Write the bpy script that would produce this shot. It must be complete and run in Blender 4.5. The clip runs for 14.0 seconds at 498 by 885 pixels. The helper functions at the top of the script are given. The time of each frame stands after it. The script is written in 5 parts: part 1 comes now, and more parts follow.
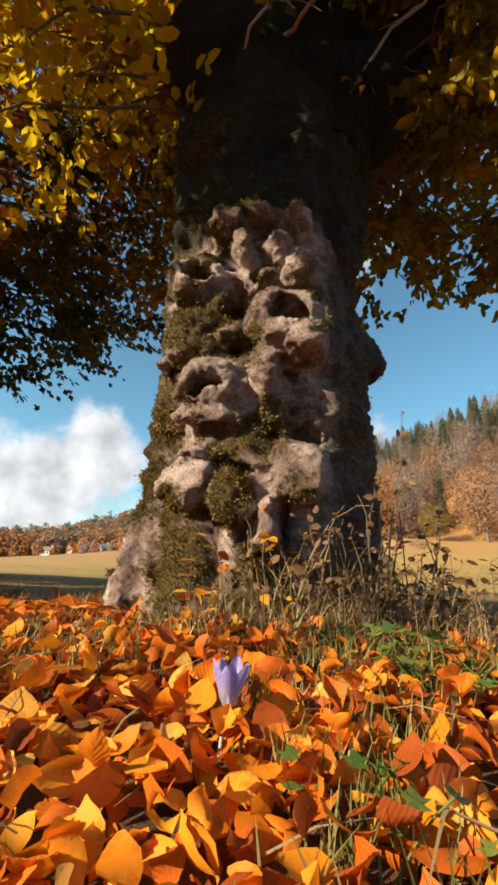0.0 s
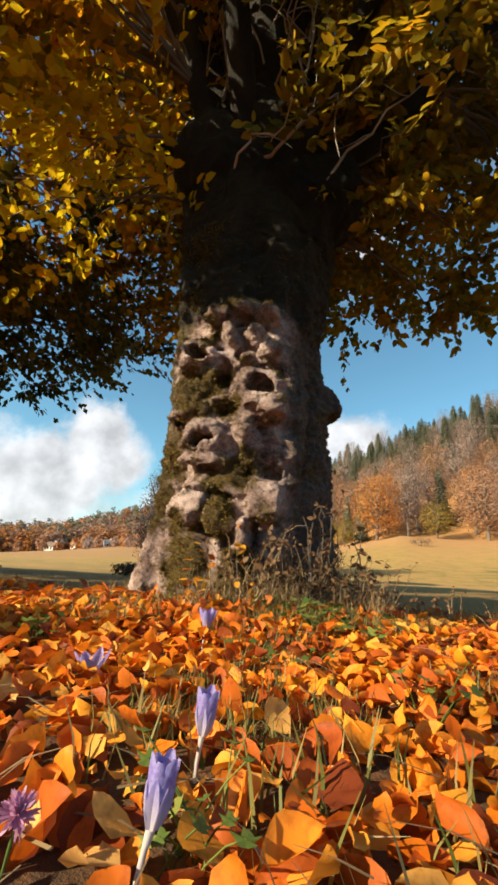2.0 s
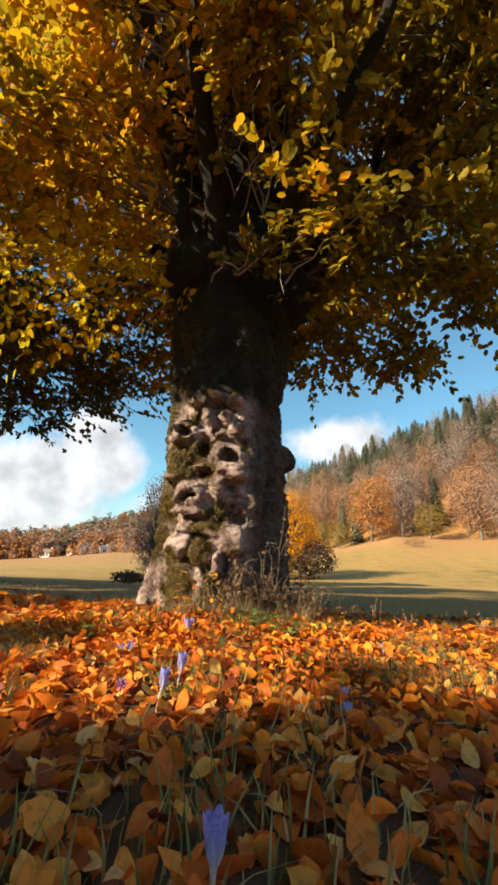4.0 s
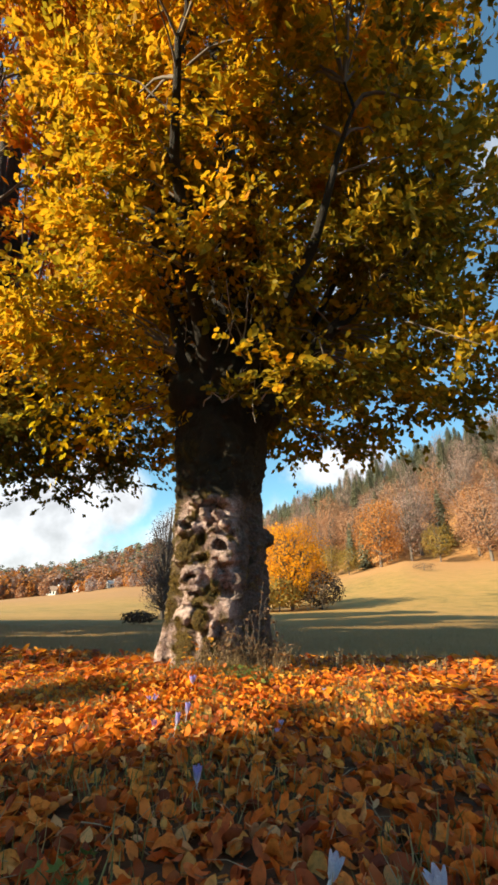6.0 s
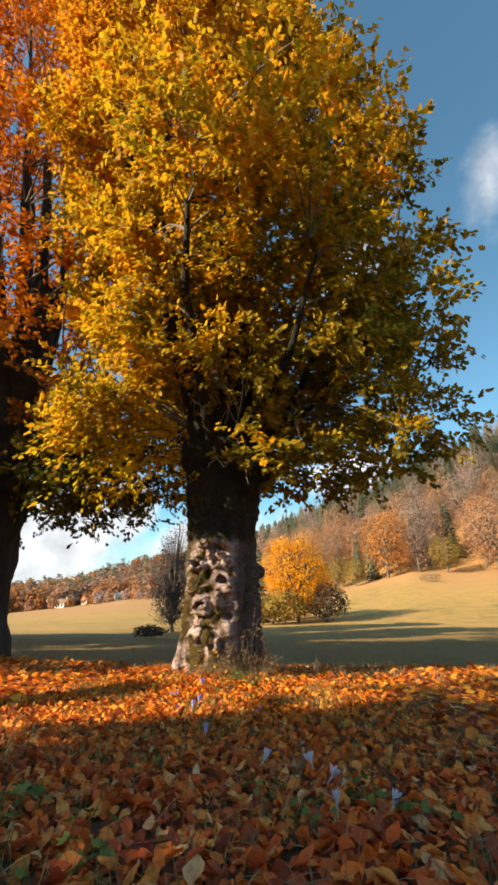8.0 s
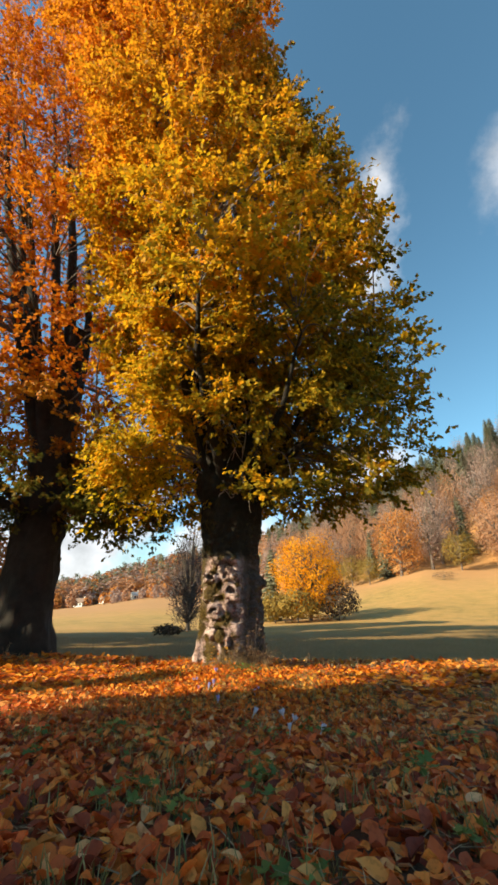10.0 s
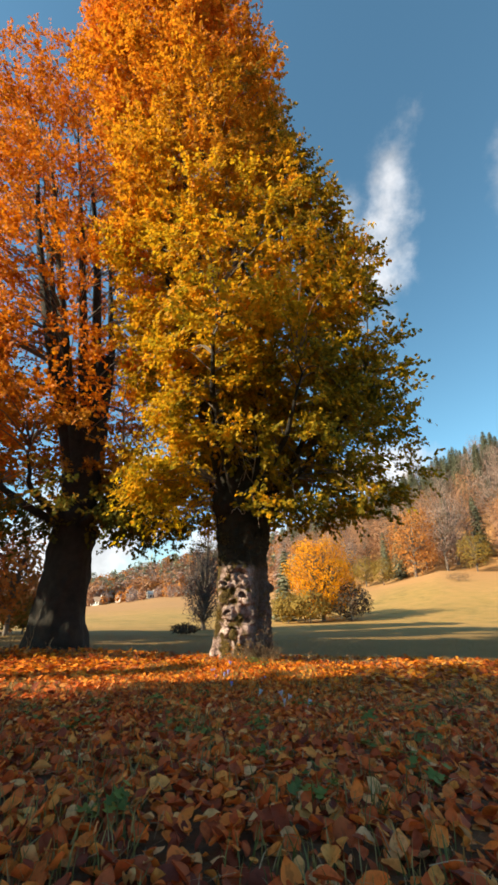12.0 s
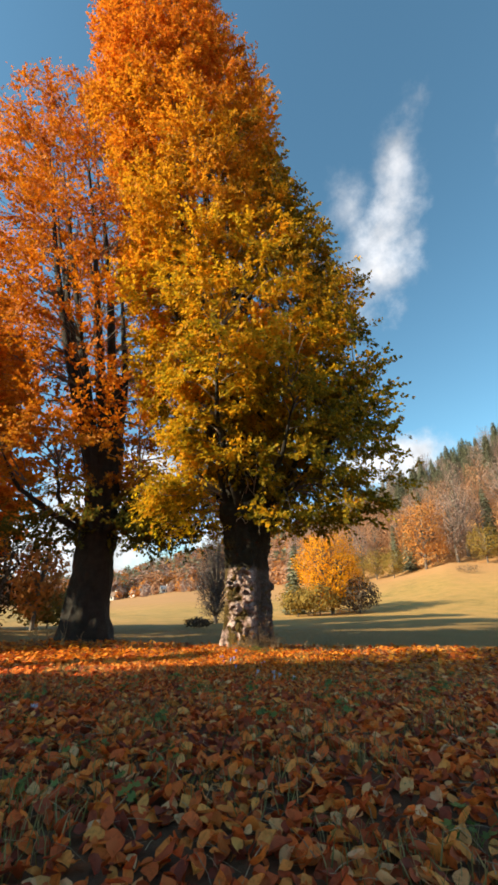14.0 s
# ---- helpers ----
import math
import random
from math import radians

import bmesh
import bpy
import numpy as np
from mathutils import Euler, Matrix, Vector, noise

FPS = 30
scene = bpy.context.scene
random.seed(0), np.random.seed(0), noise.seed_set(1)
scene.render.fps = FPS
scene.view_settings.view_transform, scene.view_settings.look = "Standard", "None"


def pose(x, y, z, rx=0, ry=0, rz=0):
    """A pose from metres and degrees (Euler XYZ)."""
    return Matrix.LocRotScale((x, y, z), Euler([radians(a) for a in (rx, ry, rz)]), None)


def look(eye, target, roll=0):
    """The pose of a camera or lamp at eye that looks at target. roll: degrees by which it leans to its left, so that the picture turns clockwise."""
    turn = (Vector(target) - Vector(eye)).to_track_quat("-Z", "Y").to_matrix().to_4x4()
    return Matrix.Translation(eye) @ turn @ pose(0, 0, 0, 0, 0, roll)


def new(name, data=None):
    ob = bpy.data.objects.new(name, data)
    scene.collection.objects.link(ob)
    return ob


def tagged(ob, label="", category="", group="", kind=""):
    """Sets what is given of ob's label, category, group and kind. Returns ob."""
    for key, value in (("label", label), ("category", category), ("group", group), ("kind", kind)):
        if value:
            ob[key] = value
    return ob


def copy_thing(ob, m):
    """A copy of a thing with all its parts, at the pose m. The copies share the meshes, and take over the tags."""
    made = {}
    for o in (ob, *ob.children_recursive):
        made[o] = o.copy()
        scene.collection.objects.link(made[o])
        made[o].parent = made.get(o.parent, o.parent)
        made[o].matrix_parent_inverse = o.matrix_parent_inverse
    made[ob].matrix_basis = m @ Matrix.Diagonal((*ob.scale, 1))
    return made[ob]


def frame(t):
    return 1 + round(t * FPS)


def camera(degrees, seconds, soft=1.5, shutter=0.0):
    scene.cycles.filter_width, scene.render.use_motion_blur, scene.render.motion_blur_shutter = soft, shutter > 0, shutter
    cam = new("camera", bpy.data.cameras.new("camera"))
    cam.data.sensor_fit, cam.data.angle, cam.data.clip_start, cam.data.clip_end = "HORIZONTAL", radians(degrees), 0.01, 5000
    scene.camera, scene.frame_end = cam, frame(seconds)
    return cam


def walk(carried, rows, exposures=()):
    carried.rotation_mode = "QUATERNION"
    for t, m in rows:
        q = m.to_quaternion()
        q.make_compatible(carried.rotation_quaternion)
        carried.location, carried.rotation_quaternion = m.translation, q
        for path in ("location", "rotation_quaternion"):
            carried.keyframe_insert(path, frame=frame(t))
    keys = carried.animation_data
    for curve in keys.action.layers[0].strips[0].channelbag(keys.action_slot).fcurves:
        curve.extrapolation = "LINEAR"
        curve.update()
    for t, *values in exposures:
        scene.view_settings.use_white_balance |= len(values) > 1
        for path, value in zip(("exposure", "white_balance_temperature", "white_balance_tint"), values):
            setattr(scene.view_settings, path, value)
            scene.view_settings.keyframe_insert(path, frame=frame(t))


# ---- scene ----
cam = camera(62.3, 14.0, soft=3.0)
PATH = [
    (0, (-0.012, 0.114, 0.277), (-0.024, 2.025, 0.866), 3.3),
    (0.5, (0.0, -0.023, 0.278), (-0.01, 1.887, 0.871), 3.3),
    (1, (0.029, -0.159, 0.267), (0.02, 1.754, 0.851), 3.4),
    (1.5, (0.054, -0.311, 0.266), (0.035, 1.604, 0.843), 3.5),
    (2, (0.076, -0.51, 0.282), (0.051, 1.406, 0.856), 3.7),
    (2.5, (0.089, -0.723, 0.315), (0.072, 1.193, 0.89), 3.8),
    (3, (0.139, -0.949, 0.343), (0.139, 0.967, 0.918), 3.6),
    (3.2, (0.159, -1.019, 0.345), (0.158, 0.897, 0.919), 3.5),
    (5.3, (0.339, -2.162, 0.562), (0.332, -0.273, 1.22), 0.8),
    (5.5, (0.362, -2.273, 0.589), (0.351, -0.39, 1.261), 0.6),
    (6, (0.401, -2.554, 0.666), (0.375, -0.684, 1.376), 0.5),
    (6.5, (0.434, -2.866, 0.733), (0.393, -1.009, 1.475), 0.5),
    (7, (0.464, -3.183, 0.77), (0.416, -1.333, 1.529), 0.3),
    (7.5, (0.524, -3.534, 0.772), (0.474, -1.686, 1.534), 0.1),
    (8, (0.566, -3.884, 0.78), (0.51, -2.033, 1.535), 0.2),
    (8.2, (0.576, -4.011, 0.78), (0.519, -2.158, 1.53), 0.3),
    (10.3, (0.8, -5.371, 0.871), (0.675, -3.52, 1.619), -0.1),
    (10.5, (0.814, -5.457, 0.87), (0.684, -3.609, 1.623), -0.1),
    (11, (0.858, -5.735, 0.88), (0.711, -3.887, 1.632), 0.1),
    (11.5, (0.889, -6.0, 0.893), (0.725, -4.153, 1.643), 0.4),
    (12, (0.926, -6.267, 0.91), (0.745, -4.42, 1.656), 0.4),
    (12.5, (0.966, -6.538, 0.944), (0.762, -4.691, 1.683), 0.3),
    (13, (1.037, -6.831, 0.938), (0.818, -4.982, 1.669), 0.2),
    (13.5, (1.136, -7.158, 0.941), (0.912, -5.307, 1.665), 0.0),
    (14, (1.223, -7.443, 0.965), (0.996, -5.591, 1.685), -0.2),
]
walk(cam, [(t, look(eye, target, roll)) for t, eye, target, roll in PATH], [(0, 0.78), (3.2, 0.84), (5.5, 1.02), (8.2, 1.0), (10.5, 0.97), (14, 0.98)])

# ---- light ----
SUN_EL = radians(26.0)
SUN_FROM = Vector((-0.875 * math.cos(SUN_EL), -0.484 * math.cos(SUN_EL), math.sin(SUN_EL)))
sun = new("sun", bpy.data.lights.new("sun", "SUN"))
sun.data.energy, sun.data.angle, sun.data.color = 5.0, radians(0.6), (1.0, 0.84, 0.54)
sun.matrix_world = Matrix.Translation((-20, -12, 30)) @ (-SUN_FROM).to_track_quat("-Z", "Y").to_matrix().to_4x4()

world = bpy.data.worlds.new("sky")
scene.world = world
world.use_nodes = True
wn, wl = world.node_tree.nodes, world.node_tree.links
wn.clear()


def wnode(kind, **given):
    n = wn.new(kind)
    for slot, value in given.items():
        if isinstance(value, bpy.types.NodeSocket):
            wl.new(value, n.inputs[int(slot[1:])])
        else:
            n.inputs[int(slot[1:])].default_value = value
    return n


def wmath(op, a, b=0.0):
    n = wnode("ShaderNodeMath", i0=a, i1=b)
    n.operation = op
    return n.outputs[0]


def wdot(a, v):
    n = wnode("ShaderNodeVectorMath", i0=a, i1=v)
    n.operation = "DOT_PRODUCT"
    return n.outputs["Value"]


def heading(az, el):
    a, e = radians(az), radians(el)
    return Vector((math.sin(a) * math.cos(e), math.cos(a) * math.cos(e), math.sin(e)))


sky = wn.new("ShaderNodeTexSky")
sky.sky_type, sky.sun_disc = "NISHITA", False
sky.sun_elevation, sky.sun_rotation = SUN_EL, math.atan2(-0.875, -0.484)
sky.altitude, sky.air_density, sky.dust_density, sky.ozone_density = 600, 1.0, 0.6, 2.2
ways = wn.new("ShaderNodeTexCoord").outputs["Generated"]
puffs = wnode("ShaderNodeTexNoise", i0=ways)
puffs.inputs["Scale"].default_value, puffs.inputs["Detail"].default_value, puffs.inputs["Roughness"].default_value = 9.0, 8.0, 0.6
puff = wmath("SUBTRACT", puffs.outputs[0], 0.5)


def cloud(az, el, wide, high, lean, ragged, soft):
    """A mask for one cloud: its middle, half sizes in degrees, lean, and how ragged and soft its edge is."""
    c = heading(az, el)
    right = Vector((math.cos(radians(az)), -math.sin(radians(az)), 0))
    up = right.cross(c).normalized()
    a = radians(lean)
    right, up = right * math.cos(a) + up * math.sin(a), up * math.cos(a) - right * math.sin(a)
    u = wmath("DIVIDE", wdot(ways, right), math.sin(radians(wide)))
    v = wmath("DIVIDE", wdot(ways, up), math.sin(radians(high)))
    r = wmath("SQRT", wmath("ADD", wmath("MULTIPLY", u, u), wmath("MULTIPLY", v, v)))
    edge = wmath("ADD", wmath("SUBTRACT", 1.0, r), wmath("MULTIPLY", puff, ragged))
    front = wmath("GREATER_THAN", wdot(ways, c), 0.3)
    m = wnode("ShaderNodeMapRange", i0=edge, i1=0.0, i2=soft, i3=0.0, i4=1.0)
    m.interpolation_type = "SMOOTHSTEP"
    return wmath("MULTIPLY", m.outputs[0], front)


masks = [cloud(-27, 8.0, 12, 9.0, 16, 1.3, 0.5), cloud(-21.5, 15.2, 5.5, 5.6, 0, 1.2, 0.4), cloud(-17.5, 12.5, 4.5, 5.0, 0, 1.2, 0.5), cloud(-36, 5, 12, 6, 0, 1.5, 0.6),
         cloud(15.5, 43, 5.6, 9.5, -10, 2.2, 1.1), cloud(20.5, 51.5, 3.2, 6.5, -18, 2.4, 1.4), cloud(12.0, 49.5, 3.0, 4.5, 10, 2.4, 1.6), cloud(38.5, 47, 3.0, 7.0, -20, 2.6, 1.8),
         cloud(13, 17.5, 9, 3.6, 12, 1.6, 0.6), cloud(-8, 8, 14, 6, 10, 1.6, 0.8)]
cover = masks[0]
for m in masks[1:]:
    cover = wmath("MAXIMUM", cover, m)
cover = wmath("MULTIPLY", cover, 0.93)
body = wnode("ShaderNodeTexNoise", i0=ways)
body.inputs["Scale"].default_value, body.inputs["Detail"].default_value = 14.0, 5.0
grey = wnode("ShaderNodeMapRange", i0=body.outputs[0], i1=0.3, i2=0.7, i3=2.9, i4=5.3)
white = wnode("ShaderNodeCombineColor", i0=grey.outputs[0], i1=wmath("MULTIPLY", grey.outputs[0], 1.0), i2=wmath("MULTIPLY", grey.outputs[0], 1.02))
blend = wn.new("ShaderNodeMix")
blend.data_type = "RGBA"
wl.new(cover, blend.inputs["Factor"])
tint = wn.new("ShaderNodeMix")
tint.data_type, tint.blend_type = "RGBA", "MULTIPLY"
tint.inputs["Factor"].default_value = 1.0
wl.new(sky.outputs[0], tint.inputs["A"])
tint.inputs["B"].default_value = (0.74, 1.02, 0.90, 1)
wl.new(tint.outputs["Result"], blend.inputs["A"])
wl.new(white.outputs[0], blend.inputs["B"])
back = wnode("ShaderNodeBackground", i1=0.125)
wl.new(blend.outputs["Result"], back.inputs[0])
out = wn.new("ShaderNodeOutputWorld")
wl.new(back.outputs[0], out.inputs[0])


# ---- materials ----
class Mat:
    """A node material under construction."""

    def __init__(self, name, rough=0.8, bump=0.0):
        self.m = bpy.data.materials.new(name)
        self.m.use_nodes = True
        self.t = self.m.node_tree
        self.b = self.t.nodes["Principled BSDF"]
        self.out = self.t.nodes["Material Output"]
        self.b.inputs["Roughness"].default_value = rough

    def add(self, kind, **sockets):
        n = self.t.nodes.new(kind)
        for k, v in sockets.items():
            k = k.replace("_", " ")
            if isinstance(v, bpy.types.NodeSocket):
                self.t.links.new(v, n.inputs[k])
            else:
                n.inputs[k].default_value = v
        return n

    def at(self):
        return self.add("ShaderNodeTexCoord").outputs["Object"]

    def noise(self, scale, detail=5.0, rough=0.55, vec=None, warp=0.0):
        n = self.add("ShaderNodeTexNoise", Scale=scale, Detail=detail, Roughness=rough, Distortion=warp)
        self.t.links.new(vec or self.at(), n.inputs["Vector"])
        return n.outputs[0]

    def ramp(self, fac, *stops):
        n = self.add("ShaderNodeValToRGB")
        self.t.links.new(fac, n.inputs[0])
        e = n.color_ramp.elements
        while len(e) < len(stops):
            e.new(0.5)
        for el, (p, c) in zip(e, stops):
            el.position, el.color = p, (*c, 1) if len(c) == 3 else c
        return n.outputs[0]

    def mix(self, fac, a, b, how="MIX"):
        n = self.add("ShaderNodeMix")
        n.data_type, n.blend_type = "RGBA", how
        for k, v in (("Factor", fac), ("A", a), ("B", b)):
            if isinstance(v, bpy.types.NodeSocket):
                self.t.links.new(v, n.inputs[k])
            else:
                n.inputs[k].default_value = v if k == "Factor" else (*v, 1)
        return n.outputs["Result"]

    def math(self, op, a, b=0.0):
        n = self.add("ShaderNodeMath")
        n.operation = op
        for k, v in enumerate((a, b)):
            if isinstance(v, bpy.types.NodeSocket):
                self.t.links.new(v, n.inputs[k])
            else:
                n.inputs[k].default_value = v
        return n.outputs[0]

    def chance(self):
        a = self.add("ShaderNodeNewGeometry").outputs["Random Per Island"]
        b = self.add("ShaderNodeObjectInfo").outputs["Random"]
        return self.math("FRACT", self.math("ADD", a, b))

    def colour(self, c):
        if isinstance(c, bpy.types.NodeSocket):
            self.t.links.new(c, self.b.inputs["Base Color"])
        else:
            self.b.inputs["Base Color"].default_value = (*c, 1)
        return self

    def bump(self, height, strength=0.5, distance=0.01):
        n = self.add("ShaderNodeBump", Strength=strength, Distance=distance, Height=height)
        self.t.links.new(n.outputs[0], self.b.inputs["Normal"])
        return self

    def thin(self, c, share):
        """Light shines through: share of it, in the colour c."""
        tr = self.add("ShaderNodeBsdfTranslucent")
        if isinstance(c, bpy.types.NodeSocket):
            self.t.links.new(c, tr.inputs[0])
        else:
            tr.inputs[0].default_value = (*c, 1)
        mx = self.add("ShaderNodeMixShader", Fac=share)
        self.t.links.new(self.b.outputs[0], mx.inputs[1])
        self.t.links.new(tr.outputs[0], mx.inputs[2])
        self.t.links.new(mx.outputs[0], self.out.inputs[0])
        return self


def leaf_material(name, low, high, z0, z1, through_share=0.35, rough=0.55, patch=0.35):
    """Leaves: each one its own shade from the ramp low, passing to the ramp high with height."""
    m = Mat(name, rough)
    r = m.math("ADD", m.math("MULTIPLY", m.chance(), 0.5), m.math("MULTIPLY", m.ramp(m.noise(0.9, 4.0, 0.6), (0.33, (0, 0, 0)), (0.67, (1, 1, 1))), 0.5))
    a = m.ramp(r, *low)
    if high:
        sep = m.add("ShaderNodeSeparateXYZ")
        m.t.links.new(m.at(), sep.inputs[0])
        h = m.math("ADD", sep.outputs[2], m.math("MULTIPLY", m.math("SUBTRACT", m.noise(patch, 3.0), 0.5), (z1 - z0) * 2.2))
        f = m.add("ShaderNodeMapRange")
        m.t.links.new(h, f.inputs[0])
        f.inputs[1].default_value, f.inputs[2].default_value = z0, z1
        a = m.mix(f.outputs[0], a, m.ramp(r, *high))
    m.colour(a)
    m.b.inputs["Specular IOR Level"].default_value = 0.12
    if through_share:
        m.thin(a, through_share)
    return m.m


# two tints of the same litter, for its sunlit strip and its shaded ground
LITTER_SUN = (0.0, (0.20, 0.038, 0.012)), (0.15, (0.42, 0.085, 0.012)), (0.38, (0.72, 0.165, 0.011)), (0.66, (0.89, 0.275, 0.014)), (0.88, (0.90, 0.38, 0.024)), (1.0, (0.86, 0.45, 0.09))
LITTER_SHADE = (0.0, (0.17, 0.032, 0.018)), (0.2, (0.42, 0.078, 0.026)), (0.45, (0.74, 0.145, 0.030)), (0.70, (0.90, 0.245, 0.036)), (0.90, (0.90, 0.39, 0.085)), (1.0, (0.90, 0.54, 0.27))
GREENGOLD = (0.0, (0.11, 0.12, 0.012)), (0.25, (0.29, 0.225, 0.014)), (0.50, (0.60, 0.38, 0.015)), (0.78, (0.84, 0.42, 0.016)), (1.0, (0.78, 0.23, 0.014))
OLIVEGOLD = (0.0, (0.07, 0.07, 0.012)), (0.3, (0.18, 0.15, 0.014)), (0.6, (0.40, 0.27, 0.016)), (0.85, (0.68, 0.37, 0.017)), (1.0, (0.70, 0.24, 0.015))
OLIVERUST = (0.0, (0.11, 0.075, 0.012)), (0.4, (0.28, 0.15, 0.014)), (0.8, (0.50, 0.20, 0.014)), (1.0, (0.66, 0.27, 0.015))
YELLOW = (0.0, (0.34, 0.30, 0.014)), (0.4, (0.68, 0.53, 0.016)), (0.8, (0.88, 0.58, 0.018)), (1.0, (0.86, 0.40, 0.018))
SHADEGREEN = (0.0, (0.05, 0.06, 0.012)), (0.5, (0.12, 0.12, 0.02)), (0.85, (0.30, 0.18, 0.02)), (1.0, (0.45, 0.16, 0.02))
GOLD = (0.0, (0.40, 0.22, 0.015)), (0.35, (0.74, 0.36, 0.025)), (0.75, (0.84, 0.33, 0.025)), (1.0, (0.74, 0.19, 0.02))
RUST = (0.0, (0.36, 0.10, 0.012)), (0.5, (0.68, 0.20, 0.014)), (1.0, (0.80, 0.33, 0.02))
AMBER = (0.0, (0.27, 0.062, 0.010)), (0.5, (0.64, 0.20, 0.010)), (1.0, (0.86, 0.38, 0.013))


TREE_X, TREE_Y = 0.04, 1.87


def litter_material(name, veined=False):
    m = Mat(name, 0.62)
    m.b.inputs["Specular IOR Level"].default_value = 0.35
    r = m.chance()
    # sun and shade put into the colour: golden in the lit strip by the stem, redder on the shaded ground further out
    apart = m.add("ShaderNodeVectorMath")
    apart.operation = "DISTANCE"
    along = m.add("ShaderNodeVectorMath")
    along.operation = "MULTIPLY"
    m.t.links.new(m.add("ShaderNodeNewGeometry").outputs["Position"], along.inputs[0])
    along.inputs[1].default_value = (0.35, 1.0, 0.0)
    m.t.links.new(along.outputs[0], apart.inputs[0])
    apart.inputs[1].default_value = (0.35 * TREE_X, TREE_Y, 0)
    shade_mix = m.add("ShaderNodeMapRange")
    m.t.links.new(m.math("ADD", apart.outputs["Value"], m.math("MULTIPLY", m.math("SUBTRACT", r, 0.5), 1.5)), shade_mix.inputs[0])
    shade_mix.inputs[1].default_value, shade_mix.inputs[2].default_value = 1.9, 3.6
    c = m.mix(shade_mix.outputs[0], m.ramp(r, *LITTER_SUN), m.ramp(r, *LITTER_SHADE))
    spots = m.ramp(m.noise(60.0, 4.0), (0.36, (0.45, 0.35, 0.3)), (0.5, (1, 1, 1)))
    c = m.mix(0.45, c, spots, "MULTIPLY")
    if veined:
        # side veins slant from the midrib, in the leaf's own measure
        sep = m.add("ShaderNodeSeparateXYZ")
        m.t.links.new(m.at(), sep.inputs[0])
        along = m.math("SUBTRACT", sep.outputs[0], m.math("MULTIPLY", m.math("ABSOLUTE", sep.outputs[1]), 0.75))
        veins = m.math("SINE", m.math("MULTIPLY", along, 62.0))
        m.colour(c).bump(m.mix(0.5, veins, m.noise(9.0, 4.0)), 0.10, 0.02).thin(c, 0.25)
        return m.m
    m.colour(c).bump(m.noise(140.0, 3.0), 0.25, 0.002).thin(c, 0.25)
    return m.m


def bark_material(name, pale, mid, dark, mossy=0.0, burled=False):
    """Bark in three scales of blotches; moss in patches; burled: bare pale wood on the trunk's face, darker bark on its
    right flank, and above it dark moss with the crown's shade put into the colour.
    """
    m = Mat(name, 0.85)
    n1, n2, n3 = m.noise(5.5, 6.0, 0.6), m.noise(34.0, 7.0, 0.75), m.noise(150.0, 4.0, 0.7)
    c = m.ramp(m.mix(0.4, n1, n2), (0.38, dark), (0.47, mid), (0.60, pale))
    c = m.mix(0.6, c, m.ramp(n3, (0.32, (0.40, 0.36, 0.34)), (0.58, (1.1, 1.1, 1.1))), "MULTIPLY")
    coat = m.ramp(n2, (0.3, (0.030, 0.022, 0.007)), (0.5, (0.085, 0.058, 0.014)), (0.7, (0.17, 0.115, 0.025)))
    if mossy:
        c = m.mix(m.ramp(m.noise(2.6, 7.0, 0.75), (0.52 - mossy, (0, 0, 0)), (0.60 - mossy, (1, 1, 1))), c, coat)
    if burled:
        sep = m.add("ShaderNodeSeparateXYZ")
        m.t.links.new(m.at(), sep.inputs[0])
        wave = m.math("MULTIPLY", m.math("SUBTRACT", n1, 0.5), 0.35)

        def past(axis, a, b):
            f = m.add("ShaderNodeMapRange")
            m.t.links.new(m.math("ADD", sep.outputs[axis], wave), f.inputs[0])
            f.inputs[1].default_value, f.inputs[2].default_value = a, b
            return f.outputs[0]

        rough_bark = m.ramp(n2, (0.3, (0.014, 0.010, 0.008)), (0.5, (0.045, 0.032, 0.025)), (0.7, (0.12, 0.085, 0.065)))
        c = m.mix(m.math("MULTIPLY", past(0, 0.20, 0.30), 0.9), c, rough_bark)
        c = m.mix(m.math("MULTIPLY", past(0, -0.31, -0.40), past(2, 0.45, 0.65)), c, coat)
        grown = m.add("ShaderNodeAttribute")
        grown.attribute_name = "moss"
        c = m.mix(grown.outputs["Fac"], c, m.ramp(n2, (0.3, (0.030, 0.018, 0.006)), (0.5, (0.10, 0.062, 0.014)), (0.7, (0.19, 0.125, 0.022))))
        # near-black above the burls: dark moss, with the crown's shade painted in
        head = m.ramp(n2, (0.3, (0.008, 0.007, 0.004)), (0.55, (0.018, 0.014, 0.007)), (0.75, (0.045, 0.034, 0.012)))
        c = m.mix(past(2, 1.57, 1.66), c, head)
    m.colour(c).bump(m.mix(0.4, n2, n3), 1.0, 0.035)
    return m.m


def grass_material(name, a, b, c, thin=0.25):
    m = Mat(name, 0.6)
    col = m.ramp(m.chance(), (0.0, a), (0.5, b), (1.0, c))
    m.colour(col).thin(col, thin)
    return m.m


